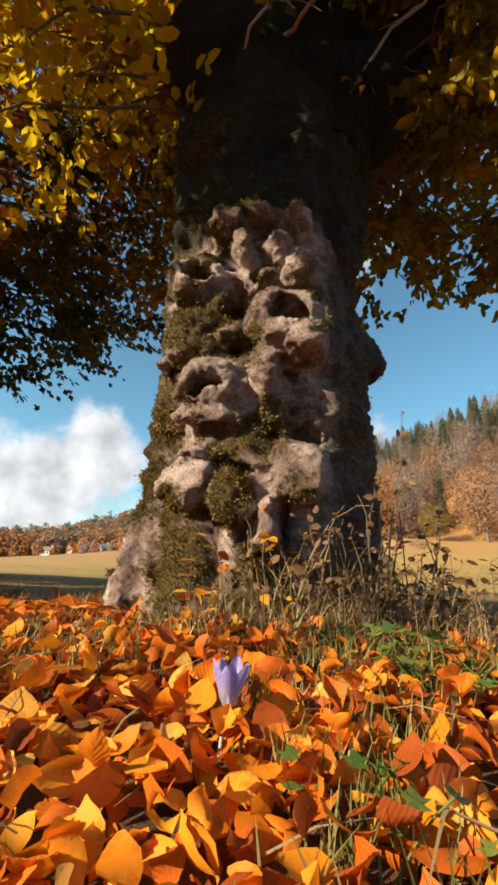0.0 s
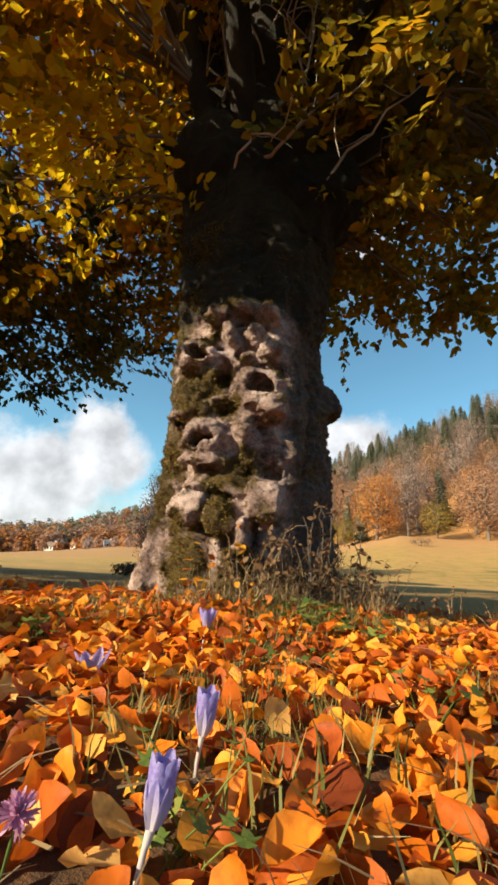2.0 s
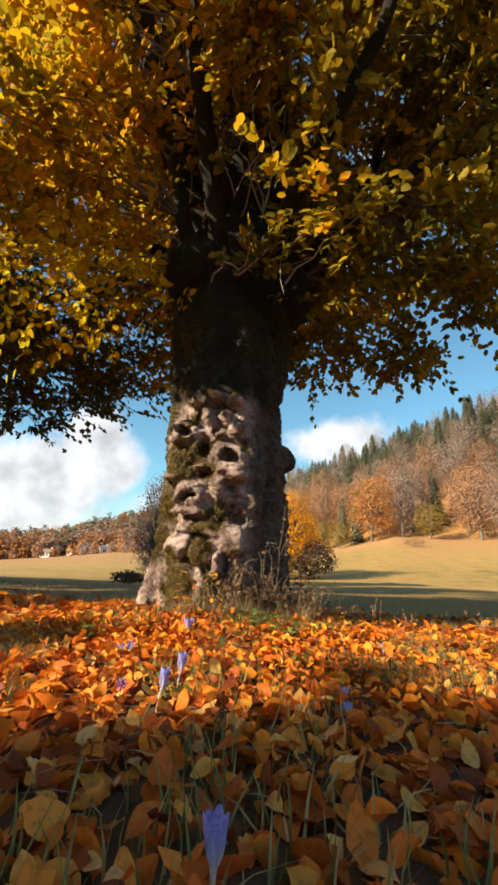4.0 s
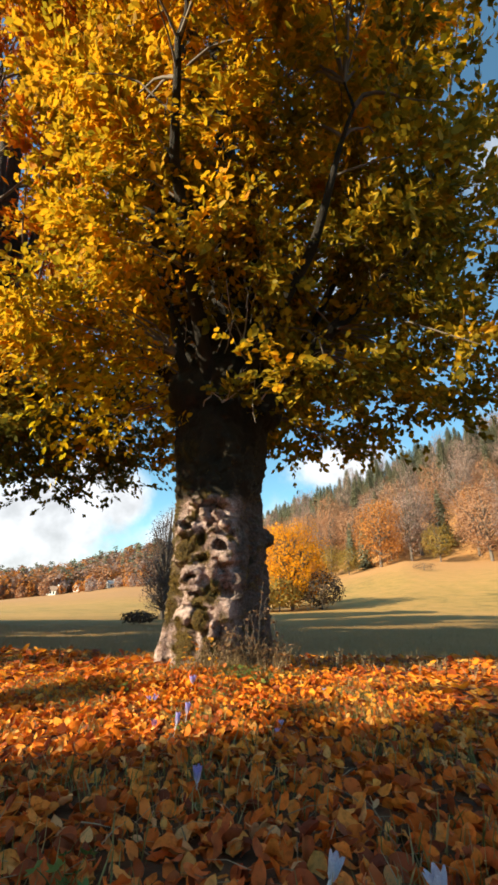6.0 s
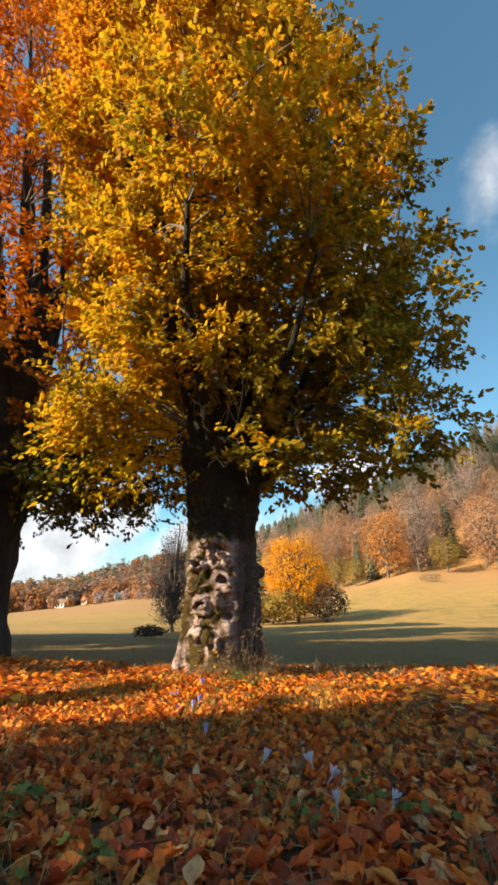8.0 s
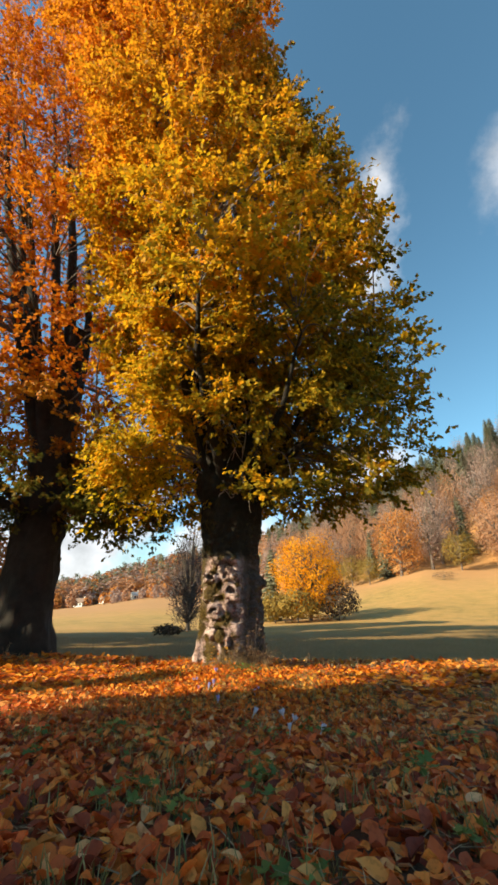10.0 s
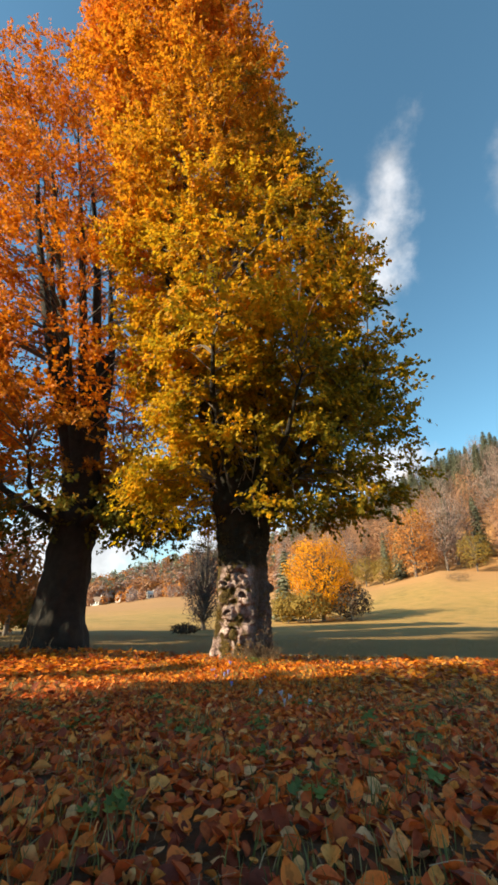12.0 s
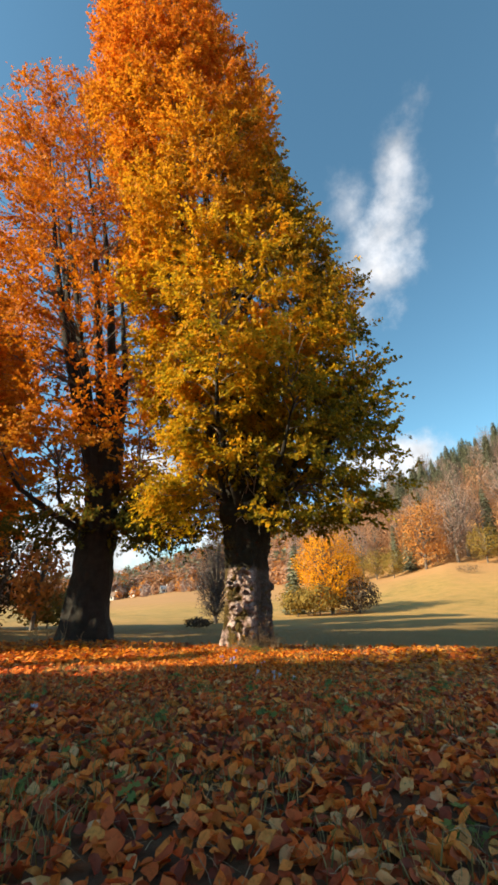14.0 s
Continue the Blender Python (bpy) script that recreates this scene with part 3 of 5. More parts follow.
def trunk_solid(h, z0, z1):
    """The trunk between two heights as a mesh, with burls, knuckles, hollows and roots; also its normals."""
    grid = [np.arange(-0.85, 0.95, h), np.arange(1.05, 2.65, h), np.arange(z0, z1, h)]
    X, Y = np.meshgrid(grid[0] - TREE.x, grid[1] - TREE.y, indexing="ij")
    rho, th = np.hypot(X, Y), np.arctan2(X, -Y)
    f = np.stack([rho - trunk_radius(th + 0.07 * math.sin(3.1 * z), z) for z in grid[2]], -1).astype(np.float32)
    for x, y, z, a, b, c in BOSSES:
        carve(f, grid, h, (x, y, z), (a, b, c), 0.05)
    if z0 < 1:
        for x, z, a, b, c, out in SWELLINGS + KNUCKLES:
            carve(f, grid, h, (x, front_at(x, z) + 0.015 - out, z), (a, b, c), 0.016)
        rng = np.random.default_rng(17)
        for _ in range(60):
            x, z, r = rng.uniform(-0.36, 0.24), rng.uniform(0.1, 1.55), rng.uniform(0.012, 0.04)
            carve(f, grid, h, (x, front_at(x, z) + rng.uniform(-0.015, 0.02), z), (r * rng.uniform(0.7, 1.6), r * 1.2, r * rng.uniform(0.5, 1.1)), 0.01, rng.uniform() < 0.6)
        for x, z, a, b, c, out in HOLLOWS:
            carve(f, grid, h, (x, front_at(x, z) - 0.02 - out, z), (a, b * 1.25, c), 0.008, False)
    f[:, :, 0] = f[:, :, -1] = 1.0
    v, q = surface_nets(f, np.array([g[0] for g in grid]), h)
    nor = vertex_normals(v, q)
    warp = np.array([noise.noise_vector((5 * a, 5 * b, 5 * c)) for a, b, c in v]) * 0.05
    w = v + warp
    coarse = np.array([noise.ridged_multi_fractal((5.5 * a, 5.5 * b, 9.0 * c), 0.9, 2.2, 5, 1.0, 1.6) for a, b, c in w])
    fine = np.array([noise.fractal((30 * a, 30 * b, 60 * c), 0.7, 2.1, 4) for a, b, c in w])
    lumps = np.array([noise.fractal((4 * a, 4 * b, 2.2 * c), 0.7, 2.1, 3) for a, b, c in v])
    high = smooth(v[:, 2], 1.60, 1.75)
    v = v + nor * ((1 - 0.3 * high) * 0.0105 * (coarse - coarse.mean()) / coarse.std() + (1 - 0.4 * high) * 0.007 * fine + 0.045 * high * lumps)[:, None]
    return v, q, nor


# moss cushions: place across, height and half width
CUSHIONS = [(-0.22, 1.10, 0.12), (-0.06, 1.02, 0.06), (0.01, 0.71, 0.085), (-0.07, 0.49, 0.085), (-0.10, 0.62, 0.06), (-0.22, 0.30, 0.11), (-0.27, 0.46, 0.06), (-0.2, 1.42, 0.065), (-0.10, 1.20, 0.05),
            (0.17, 1.20, 0.035), (0.12, 1.61, 0.045), (-0.08, 1.63, 0.05), (0.03, 0.25, 0.08), (-0.37, 0.8, 0.10), (-0.40, 0.55, 0.10), (-0.42, 1.75, 0.10), (-0.44, 2.15, 0.12), (-0.30, 1.75, 0.06), (-0.28, 2.1, 0.08)]


def mossiness(v):
    """How thickly moss grows at the points v, from 0 to 1."""
    ragged = np.array([noise.fractal((11 * a, 11 * b, 11 * c), 0.8, 2.1, 4) for a, b, c in v])
    thick = np.zeros(len(v))
    for x, z, w in CUSHIONS:
        d = np.hypot(v[:, 0] - x, (v[:, 2] - z) * 0.8) / w
        thick = np.maximum(thick, 1.35 - d)
    return np.clip((thick + 0.55 * ragged - 0.1) * 2.2, 0, 1) * (v[:, 1] < TREE.y + 0.1)


def build_main_trunk(tree):
    v, q, nor = trunk_solid(0.0095, -0.16, 2.25)
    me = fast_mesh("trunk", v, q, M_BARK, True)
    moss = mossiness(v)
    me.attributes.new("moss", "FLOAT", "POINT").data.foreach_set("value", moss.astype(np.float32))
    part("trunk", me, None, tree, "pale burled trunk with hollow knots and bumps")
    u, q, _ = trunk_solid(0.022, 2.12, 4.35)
    part("pollard_head", fast_mesh("pollard_head", u, q, M_BARK, True), None, tree, "swollen pollard head, near-black with moss and painted shade")
    return v, nor, moss


def build_moss(tree, v, nor, moss):
    """Short tufts where the moss grows."""
    rng = np.random.default_rng(5)
    k = rng.choice(len(v), 46000, p=moss / moss.sum())
    place, out = v[k] + rng.normal(0, 0.004, (len(k), 3)), nor[k]
    n = len(place)
    out = unit(out + rng.normal(0, 0.45, (n, 3)))
    side = unit(np.cross(out, rng.normal(0, 1, (n, 3))))
    turns = np.stack([out, side, np.cross(out, side)], 2)
    mv, mf = scatter([(-0.3, -0.35, 0), (-0.3, 0.35, 0), (1, 0.05, 0.1), (1, -0.05, 0.1)], [(0, 1, 2, 3)], place, turns, rng.uniform(0.004, 0.010, n))
    part("moss", fast_mesh("moss", mv, mf, M_MOSS), None, tree, "olive and rusty brown moss cushions", "stuff")


def sprays(rng, count, zs, centre, radius, floor=None, inner=0.4):
    """Middles of leafy sprays in a crown with a centre line and a radius by height; floor: the lowest height by distance from the middle."""
    z = rng.uniform(zs[0], zs[-1], count * 9)
    R = np.interp(z, zs, radius)
    keep = rng.uniform(0, 1, len(z)) < (R / R.max()) ** 1.2
    z, R = z[keep], R[keep]
    th = rng.uniform(0, 2 * np.pi, len(z))
    lump = 0.94 + 0.07 * np.sin(3 * th + 0.9 * z) + 0.05 * np.sin(5 * th - 1.7 * z + 1.0)
    near = np.where(z < zs[0] + 3.5, min(inner, 0.12), inner)
    rho = R * lump * np.sqrt(rng.uniform(near ** 2, 1, len(z)))
    c = np.stack([np.interp(z, zs, [q[0] for q in centre]), np.interp(z, zs, [q[1] for q in centre])], 1)
    p = np.stack([c[:, 0] + rho * np.sin(th), c[:, 1] + rho * np.cos(th), z], 1)
    ok = np.ones(len(p), bool) if floor is None else p[:, 2] > floor(p, rho)
    gap = np.array([noise.noise((q[0] * 0.9, q[1] * 0.9, q[2] * 0.7)) for q in p])
    ok &= gap > -0.42
    return p[ok][:count], c[ok][:count], rho[ok][:count], th[ok][:count]


def unit(v):
    return v / (np.linalg.norm(v, axis=-1, keepdims=True) + 1e-9)


def spray_leaves(rng, p, c, twigs, per, spread, size, droop=0.12, simple=False):
    """Leaves along twigs that fan out from the sprays' middles, alternating to both sides; also the twigs' ends."""
    k = len(p) * twigs
    out = np.repeat(unit(np.concatenate([p[:, :2] - c, np.full((len(p), 1), 0.15)], 1)), twigs, 0)
    way = unit(out * rng.uniform(-0.1, 1.0, (k, 1)) + rng.normal(0, 0.55, (k, 3)) * np.array([1, 1, 0.6]))
    long = spread * rng.uniform(0.5, 1.25, (k, 1)) * np.repeat(rng.uniform(0.7, 1.25, (len(p), 1)), twigs, 0)
    root = np.repeat(p, twigs, 0) + rng.normal(0, 0.12 * spread, (k, 3))
    s = rng.uniform(0.08, 1.0, (k, per, 1))
    place = root[:, None] + way[:, None] * long[:, None] * s
    place[..., 2] -= droop * (long * s[..., 0]) * s[..., 0]
    place = (place + rng.normal(0, 0.02, place.shape)).reshape(-1, 3)
    n = k * per
    w = np.repeat(way, per, 0)
    nor = unit(np.array([0, 0, 0.40]) + 0.85 * np.repeat(out, per, 0) + 0.4 * np.repeat(rng.normal(0, 1, (k, 3)), per, 0) + rng.normal(0, 0.4, (n, 3)))
    side = unit(np.cross(nor, w))
    a = unit(w * 0.7 + side * rng.choice([-1.0, 1.0], (n, 1)) * rng.uniform(0.3, 1.0, (n, 1)) + np.array([0, 0, -0.25]) + rng.normal(0, 0.2, (n, 3)))
    nor = unit(nor - a * (nor * a).sum(1, keepdims=True))
    turns = np.stack([a, np.cross(nor, a), nor], 2)
    return scatter(LEAF4 if simple else LEAF6, LEAF4_F if simple else LEAF6_F, place, turns, rng.uniform(0.7, 1.2, n) * size)


MAIN_Z = [2.2, 3.2, 4.5, 5.7, 7.1, 9.0, 11.8, 16.0, 19.0, 23.5, 28.0]
MAIN_R = [2.0, 2.75, 3.05, 3.1, 3.05, 2.9, 2.8, 2.9, 2.8, 2.4, 0.8]
MAIN_C = [(0.45, 1.6), (0.6, 1.6), (0.65, 1.6), (0.5, 1.6), (0.25, 1.6), (-0.35, 1.6), (-0.95, 1.6), (-2.0, 1.7), (-2.6, 1.7), (-3.7, 1.7), (-4.8, 1.7)]


def main_floor(p, rho):
    """The crown's underside: higher towards the sun, hanging lower behind."""
    sunward = np.clip((-(p[:, 0] - TREE.x) * 0.875 - (p[:, 1] - TREE.y) * 0.484) / np.maximum(rho, 0.3), -1, 1)
    return 2.25 + rho * (0.14 + 0.58 * np.maximum(sunward, 0))


def build_limbs(tree, rng, base, top_z, spread, count, r0, material, centre_at, name="limb"):
    ends = []
    for k in range(count):
        a = 2 * np.pi * (k + rng.uniform(-0.25, 0.25)) / count
        h = top_z * rng.uniform(0.6, 1.0)
        cx, cy = centre_at(h)
        out = spread * rng.uniform(0.3, 1.0)
        end = (cx + out * math.sin(a), cy + out * math.cos(a), h)
        start = (base[0] + 0.22 * math.sin(a), base[1] + 0.22 * math.cos(a), base[2])
        n = 14
        s = np.linspace(0, 1, n)[:, None]
        p = np.asarray(start) * (1 - s) + np.asarray(end) * s
        bow = np.array([math.sin(a), math.cos(a), 0]) * spread * 0.2
        p = p + bow * np.sin(np.pi * s) + np.cumsum(rng.normal(0, 0.05, (n, 3)), 0) * s
        r = r0 * rng.uniform(0.7, 1.0) * (1 - 0.88 * s[:, 0])
        v, f = tube(p, r, 9, k, 0.05)
        part(name, fast_mesh(name, v, f, material, True), None, tree)
        ends.append(p)
    return ends


def build_branches(tree, rng, tips, c, limbs, material, every=1, thick=0.014, name="branchwork"):
    pts = np.concatenate(limbs)
    pieces = []
    for k in range(0, len(tips), every):
        tip = tips[k]
        d = np.linalg.norm(pts - tip, axis=1) + 0.6 * np.maximum(pts[:, 2] - tip[2] + 0.2, 0)
        root = pts[np.argmin(d)]
        p = curve_points(root, tip, 6, rng.uniform(0.0, 0.25), 0.3, rng)
        pieces.append(tube(p, np.linspace(thick * rng.uniform(0.8, 1.6), 0.004, 6), 4, k))
    v, f = joined(pieces)
    part(name, fast_mesh(name, v, f, material), None, tree, "", "stuff")


def build_main_tree():
    tree = thing("beech_tree", (0, 0, 0), "old pollard beech with burled mossy trunk and golden autumn leaves", "tree")
    build_moss(tree, *build_main_trunk(tree))
    rng = np.random.default_rng(11)
    p, c, rho, ang = sprays(rng, 2250, MAIN_Z, MAIN_C, MAIN_R, main_floor, 0.45)
    q, d, _, _ = sprays(rng, 250, [2.5, 5.6], [(0.3, 1.7), (0.4, 1.6)], [1.6, 2.6], main_floor, 0.2)
    # thinner on the low sunny side, with a few sprays that hang before the stem
    thin = (np.abs(p[:, 0] - 0.30) < 1.0) & (p[:, 1] < 1.9) & (p[:, 2] < 4.9) & (rng.uniform(0, 1, len(p)) < 0.88)
    p, c = p[~thin], c[~thin]
    thin = (p[:, 2] < 5.0) & (p[:, 0] * 0.845 + (p[:, 1] - TREE.y) * 0.535 < -1.2) & (rng.uniform(0, 1, len(p)) < 0.72)
    p, c = p[~thin], c[~thin]
    p, c = np.concatenate([p, q]), np.concatenate([c, d])
    # a gap in the crown lets the sun in on the low branches that reach over the stem's sunny side
    reach = (p[:, 2] - 2.7) / math.tan(SUN_EL)
    lit = np.hypot(p[:, 0] + 0.875 * reach + 1.6, p[:, 1] + 0.484 * reach - 1.55) < 1.5
    lit &= (p[:, 2] > 2.5) & (rng.uniform(0, 1, len(p)) < 0.95)
    p, c = p[~lit], c[~lit]
    g, e, _, _ = sprays(rng, 34, [2.3, 3.7], [(-1.25, 1.75), (-1.25, 1.6)], [0.85, 1.0], None, 0.0)
    low_branch, e2, _, _ = sprays(rng, 26, [2.55, 3.45], [(-1.4, 0.72), (-1.4, 0.72)], [0.5, 0.6], None, 0.0)
    e2[:] = (TREE.x, TREE.y)
    p, c = np.concatenate([p, low_branch]), np.concatenate([c, e2])
    e[:] = (TREE.x, TREE.y)
    centre = lambda z: (np.interp(z, MAIN_Z, [q[0] for q in MAIN_C]), np.interp(z, MAIN_Z, [q[1] for q in MAIN_C]))
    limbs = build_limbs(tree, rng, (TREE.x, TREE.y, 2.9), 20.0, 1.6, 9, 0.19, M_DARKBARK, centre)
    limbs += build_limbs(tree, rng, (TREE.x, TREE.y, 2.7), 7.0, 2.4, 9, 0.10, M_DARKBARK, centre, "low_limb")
    build_branches(tree, rng, np.concatenate([p, g]), c, limbs, M_TWIG, 2)
    for k in range(46):
        a, z = rng.uniform(-1.7, 1.7), rng.uniform(2.5, 4.4)
        rise = rng.uniform(0.5, 1.1) if a > 0 else rng.uniform(-0.25, 0.5)
        start = (TREE.x + 0.45 * math.sin(a), TREE.y - 0.45 * math.cos(a), z)
        L = rng.uniform(0.3, 0.9) * (0.5 if a > 0 else 1.0)
        end = (start[0] + L * math.sin(a + rng.normal(0, 0.6)), start[1] - L * math.cos(a + rng.normal(0, 0.6)), z + rise)
        pts = curve_points(start, end, 9, rng.uniform(-0.1, 0.15), 0.7, rng)
        pieces = [tube(pts, np.linspace(rng.uniform(0.006, 0.012), 0.003, 9), 5, k)]
        for j in (4, 6):
            pieces.append(tube(curve_points(pts[j], pts[j] + rng.normal(0, 0.14, 3), 5, 0.02, 0.1, rng), np.linspace(0.004, 0.0015, 5), 4, j))
        v, f = joined(pieces)
        part("bare_twig", fast_mesh("bare_twig", v, f, M_PALETWIG, True), None, tree, "pale bare twig")
    low = p[:, 2] < 4.6
    # sun and shade are put into the leaf colours: gold and yellow towards the sun, dark olive away from it
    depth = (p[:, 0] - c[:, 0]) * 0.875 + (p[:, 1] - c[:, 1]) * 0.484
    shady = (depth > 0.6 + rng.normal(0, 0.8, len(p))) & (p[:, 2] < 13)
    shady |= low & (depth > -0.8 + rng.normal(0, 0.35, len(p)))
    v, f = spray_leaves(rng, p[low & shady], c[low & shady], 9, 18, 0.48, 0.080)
    part("crown", fast_mesh("crown", v, f, M_SHADYCROWN), None, tree, "beech leaves tinted olive and golden for the low shade", "stuff")
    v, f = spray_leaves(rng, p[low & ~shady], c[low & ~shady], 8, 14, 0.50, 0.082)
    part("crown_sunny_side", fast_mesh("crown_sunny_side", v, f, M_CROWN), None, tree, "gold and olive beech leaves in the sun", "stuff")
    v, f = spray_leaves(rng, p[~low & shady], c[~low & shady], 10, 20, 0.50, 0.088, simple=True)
    part("crown_shady_side", fast_mesh("crown_shady_side", v, f, M_SHADYCROWN), None, tree, "beech leaves tinted dark olive and rusty for the shady side", "stuff")
    v, f = spray_leaves(rng, g, e, 6, 8, 0.55, 0.085)
    part("sunlit_sprays", fast_mesh("sunlit_sprays", v, f, M_YELLOW), None, tree, "yellow-green leaves of the low branches", "stuff")
    v, f = spray_leaves(rng, p[~low & ~shady], c[~low & ~shady], 10, 20, 0.50, 0.088, simple=True)
    part("crown_top", fast_mesh("crown_top", v, f, M_CROWN), None, tree, "orange beech leaves of the treetop", "stuff")
    return tree


SECOND_Z = [2.4, 3.6, 5.0, 9.0, 14.0, 18.0, 21.0, 23.5]
SECOND_R = [2.2, 3.6, 4.2, 4.5, 4.2, 3.6, 2.4, 0.6]


def plain_trunk(tree, base, r0, r1, high, seed, material):
    n, sides = 60, 48
    z = np.linspace(-0.15, high, n)
    th = np.linspace(0, 2 * np.pi, sides, endpoint=False)
    Z, T = np.meshgrid(z, th, indexing="ij")
    r = r1 * (1 - 0.45 * smooth(Z, 2.0, 8.0)) + (r0 - r1) * np.exp(-np.maximum(Z, 0) / 0.5) + 0.05 * np.cos(5 * T + seed) * np.exp(-np.maximum(Z, 0) / 0.9)
    r = r + np.array([0.09 * noise.fractal((1.6 * math.sin(t) + seed, 1.6 * math.cos(t), 1.4 * h), 0.8, 2.0, 4) for h, t in zip(Z.ravel(), T.ravel())]).reshape(Z.shape)
    i, j = np.meshgrid(np.arange(n - 1), np.arange(sides), indexing="ij")
    b = (j + 1) % sides
    f = np.stack([i * sides + j, i * sides + b, (i + 1) * sides + b, (i + 1) * sides + j], -1).reshape(-1, 4)
    v = np.stack([base[0] + r * np.cos(T), base[1] + r * np.sin(T), base[2] + Z], -1).reshape(-1, 3)
    part("trunk", fast_mesh("trunk", v, f, material, True), None, tree)


def build_beech(x, y, zs, radius, drift, seed, count, per, size, leaf, label, trunk_r=(0.75, 0.52), spread=0.62, group="", inner=0.4, hang=None):
    z0 = float(land(x, y))
    tree = thing("beech_tree", (0, 0, 0), label, "tree", group)
    rng = np.random.default_rng(seed)
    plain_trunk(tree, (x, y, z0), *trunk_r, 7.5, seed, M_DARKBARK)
    centre = [(x + drift[0] * (z - 3) / 15, y + drift[1] * (z - 3) / 15) for z in zs]
    p, c, rho, ang = sprays(rng, count, zs, centre, radius, lambda p, rho: 2.2 + 0.12 * rho, inner)
    if hang:
        q, d, _, _ = sprays(rng, 70, [2.35, 4.2], [hang, hang], [1.3, 1.9], None, 0.0)
        p, c = np.concatenate([p, q]), np.concatenate([c, np.full((len(q), 2), (x, y))])
    at = lambda z: (np.interp(z, zs, [q[0] for q in centre]), np.interp(z, zs, [q[1] for q in centre]))
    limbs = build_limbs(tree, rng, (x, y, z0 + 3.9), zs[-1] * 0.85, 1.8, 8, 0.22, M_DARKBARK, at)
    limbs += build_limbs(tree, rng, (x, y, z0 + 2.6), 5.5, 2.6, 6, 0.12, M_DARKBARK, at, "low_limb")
    build_branches(tree, rng, p, c, limbs, M_TWIG, 2, 0.02)
    v, f = spray_leaves(rng, p, c, 8, per, spread, size, simple=True)
    part("crown", fast_mesh("crown", v, f, leaf), None, tree, "", "stuff")
    return tree


build_main_tree()
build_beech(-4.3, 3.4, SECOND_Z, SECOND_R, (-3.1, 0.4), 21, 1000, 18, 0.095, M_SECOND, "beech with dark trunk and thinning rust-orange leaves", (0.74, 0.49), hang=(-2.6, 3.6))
# trees added out of view, behind and beside the way, to shade the near ground and the meadow
snag = thing("bare_tree", (0, 0, 0), "slim leafless young beech beside the litter", "tree")
plain_trunk(snag, (-7.6, -2.9, float(land(-7.6, -2.9))), 0.34, 0.32, 3.75, 9, M_DARKBARK)
build_limbs(snag, np.random.default_rng(61), (-7.6, -2.9, 3.5), 5.5, 0.5, 4, 0.05, M_DARKBARK, lambda z: (-7.6, -2.9))
SHADE_Z = [2.0, 3.5, 7.0, 12.0, 16.0, 20.0]
build_beech(-12.45, -12.6, [2.0, 3.0, 5.0, 8.0, 11.0, 14.0, 17.0], [3.0, 4.6, 4.9, 4.9, 4.4, 3.2, 0.8], (0, 0), 40, 620, 7, 0.46, M_RUST,
            "tall beech with rust-orange autumn leaves", spread=0.7, group="row of beeches", inner=0.0)
for n, (x, y, rad, tall) in enumerate([(-9.0, -20.0, 1.0, 0.6), (-19, -21, 1.0, 0.6), (-17.5, 8.2, 0.95, 1.0), (-21, 16.4, 0.95, 1.0)]):
    build_beech(x, y, [z * tall for z in SHADE_Z], [3.0 * rad, 4.6 * rad, 4.9 * rad, 4.8 * rad, 4.0 * rad, 1.0], (0, 0), 41 + n, 400, 6, 0.5, M_RUST,
                "beech with rust-orange autumn leaves", spread=0.75, group="row of beeches", inner=0.0)


# added out of view to shade the second beech's trunk and low branches
build_beech(-15.29, -0.46, [1.8, 3.0, 5.0, 10.0, 13.5], [2.4, 3.8, 4.3, 4.1, 1.4], (0, 0), 55, 420, 9, 0.38, M_RUST, "young beech with rust-orange autumn leaves", (0.4, 0.28), 0.6, "row of beeches", 0.0)


# ---- far trees ----
def outward(rng, u):
    """Turns of leaves that face away from a crown's middle, roughly."""
    nor = unit(unit(u) + rng.normal(0, 0.45, u.shape) + np.array([0, 0, 0.3]))
    a = unit(np.cross(nor, rng.normal(0, 1, u.shape)))
    return np.stack([a, np.cross(nor, a), nor], 2)


def leafy_tree(name, high, wide, leaf, label, seed, bare=0.25, count=1250, size=0.41):
    """A small far broadleaf tree, unit place at the origin."""
    rng = np.random.default_rng(seed)
    tree = thing(name, (0, 0, 0), label, "tree", "wooded hillside")
    v, f = tube([(0, 0, -0.5), (0, 0, high * 0.3), (0.2, 0.1, high * 0.6), (0.1, 0.2, high * 0.92)], [high * 0.022, high * 0.016, high * 0.01, 0.03], 6)
    pieces = [(v, f)]
    u = rng.normal(0, 1, (count, 3))
    u /= np.linalg.norm(u, axis=1, keepdims=True)
    lump = 0.85 + 0.30 * np.array([noise.noise((2.2 * q[0] + seed, 2.2 * q[1], 2.6 * q[2])) for q in u]) + 0.12 * np.sin(5 * u[:, 0] + seed) * np.cos(6 * u[:, 2])
    u *= (rng.uniform(0.35, 1, (count, 1)) ** 0.4) * lump[:, None]
    p = u * np.array([wide, wide, high * 0.48]) + np.array([0, 0, high * 0.49])
    for k in range(0, count, 70):
        pieces.append(tube(curve_points((0, 0, max(p[k, 2] * 0.55, high * 0.15)), p[k], 4, 0.2), [high * 0.006, high * 0.005, high * 0.003, 0.02], 3))
    v, f = joined(pieces)
    part("trunk", fast_mesh("trunk", v, f, M_TWIG), None, tree)
    v, f = scatter(LEAF4, LEAF4_F, p, outward(rng, u), rng.uniform(0.6, 1.4, count) * size * 1.6)
    part("crown", fast_mesh("crown", v, f, leaf), None, tree, "", "stuff")
    return tree


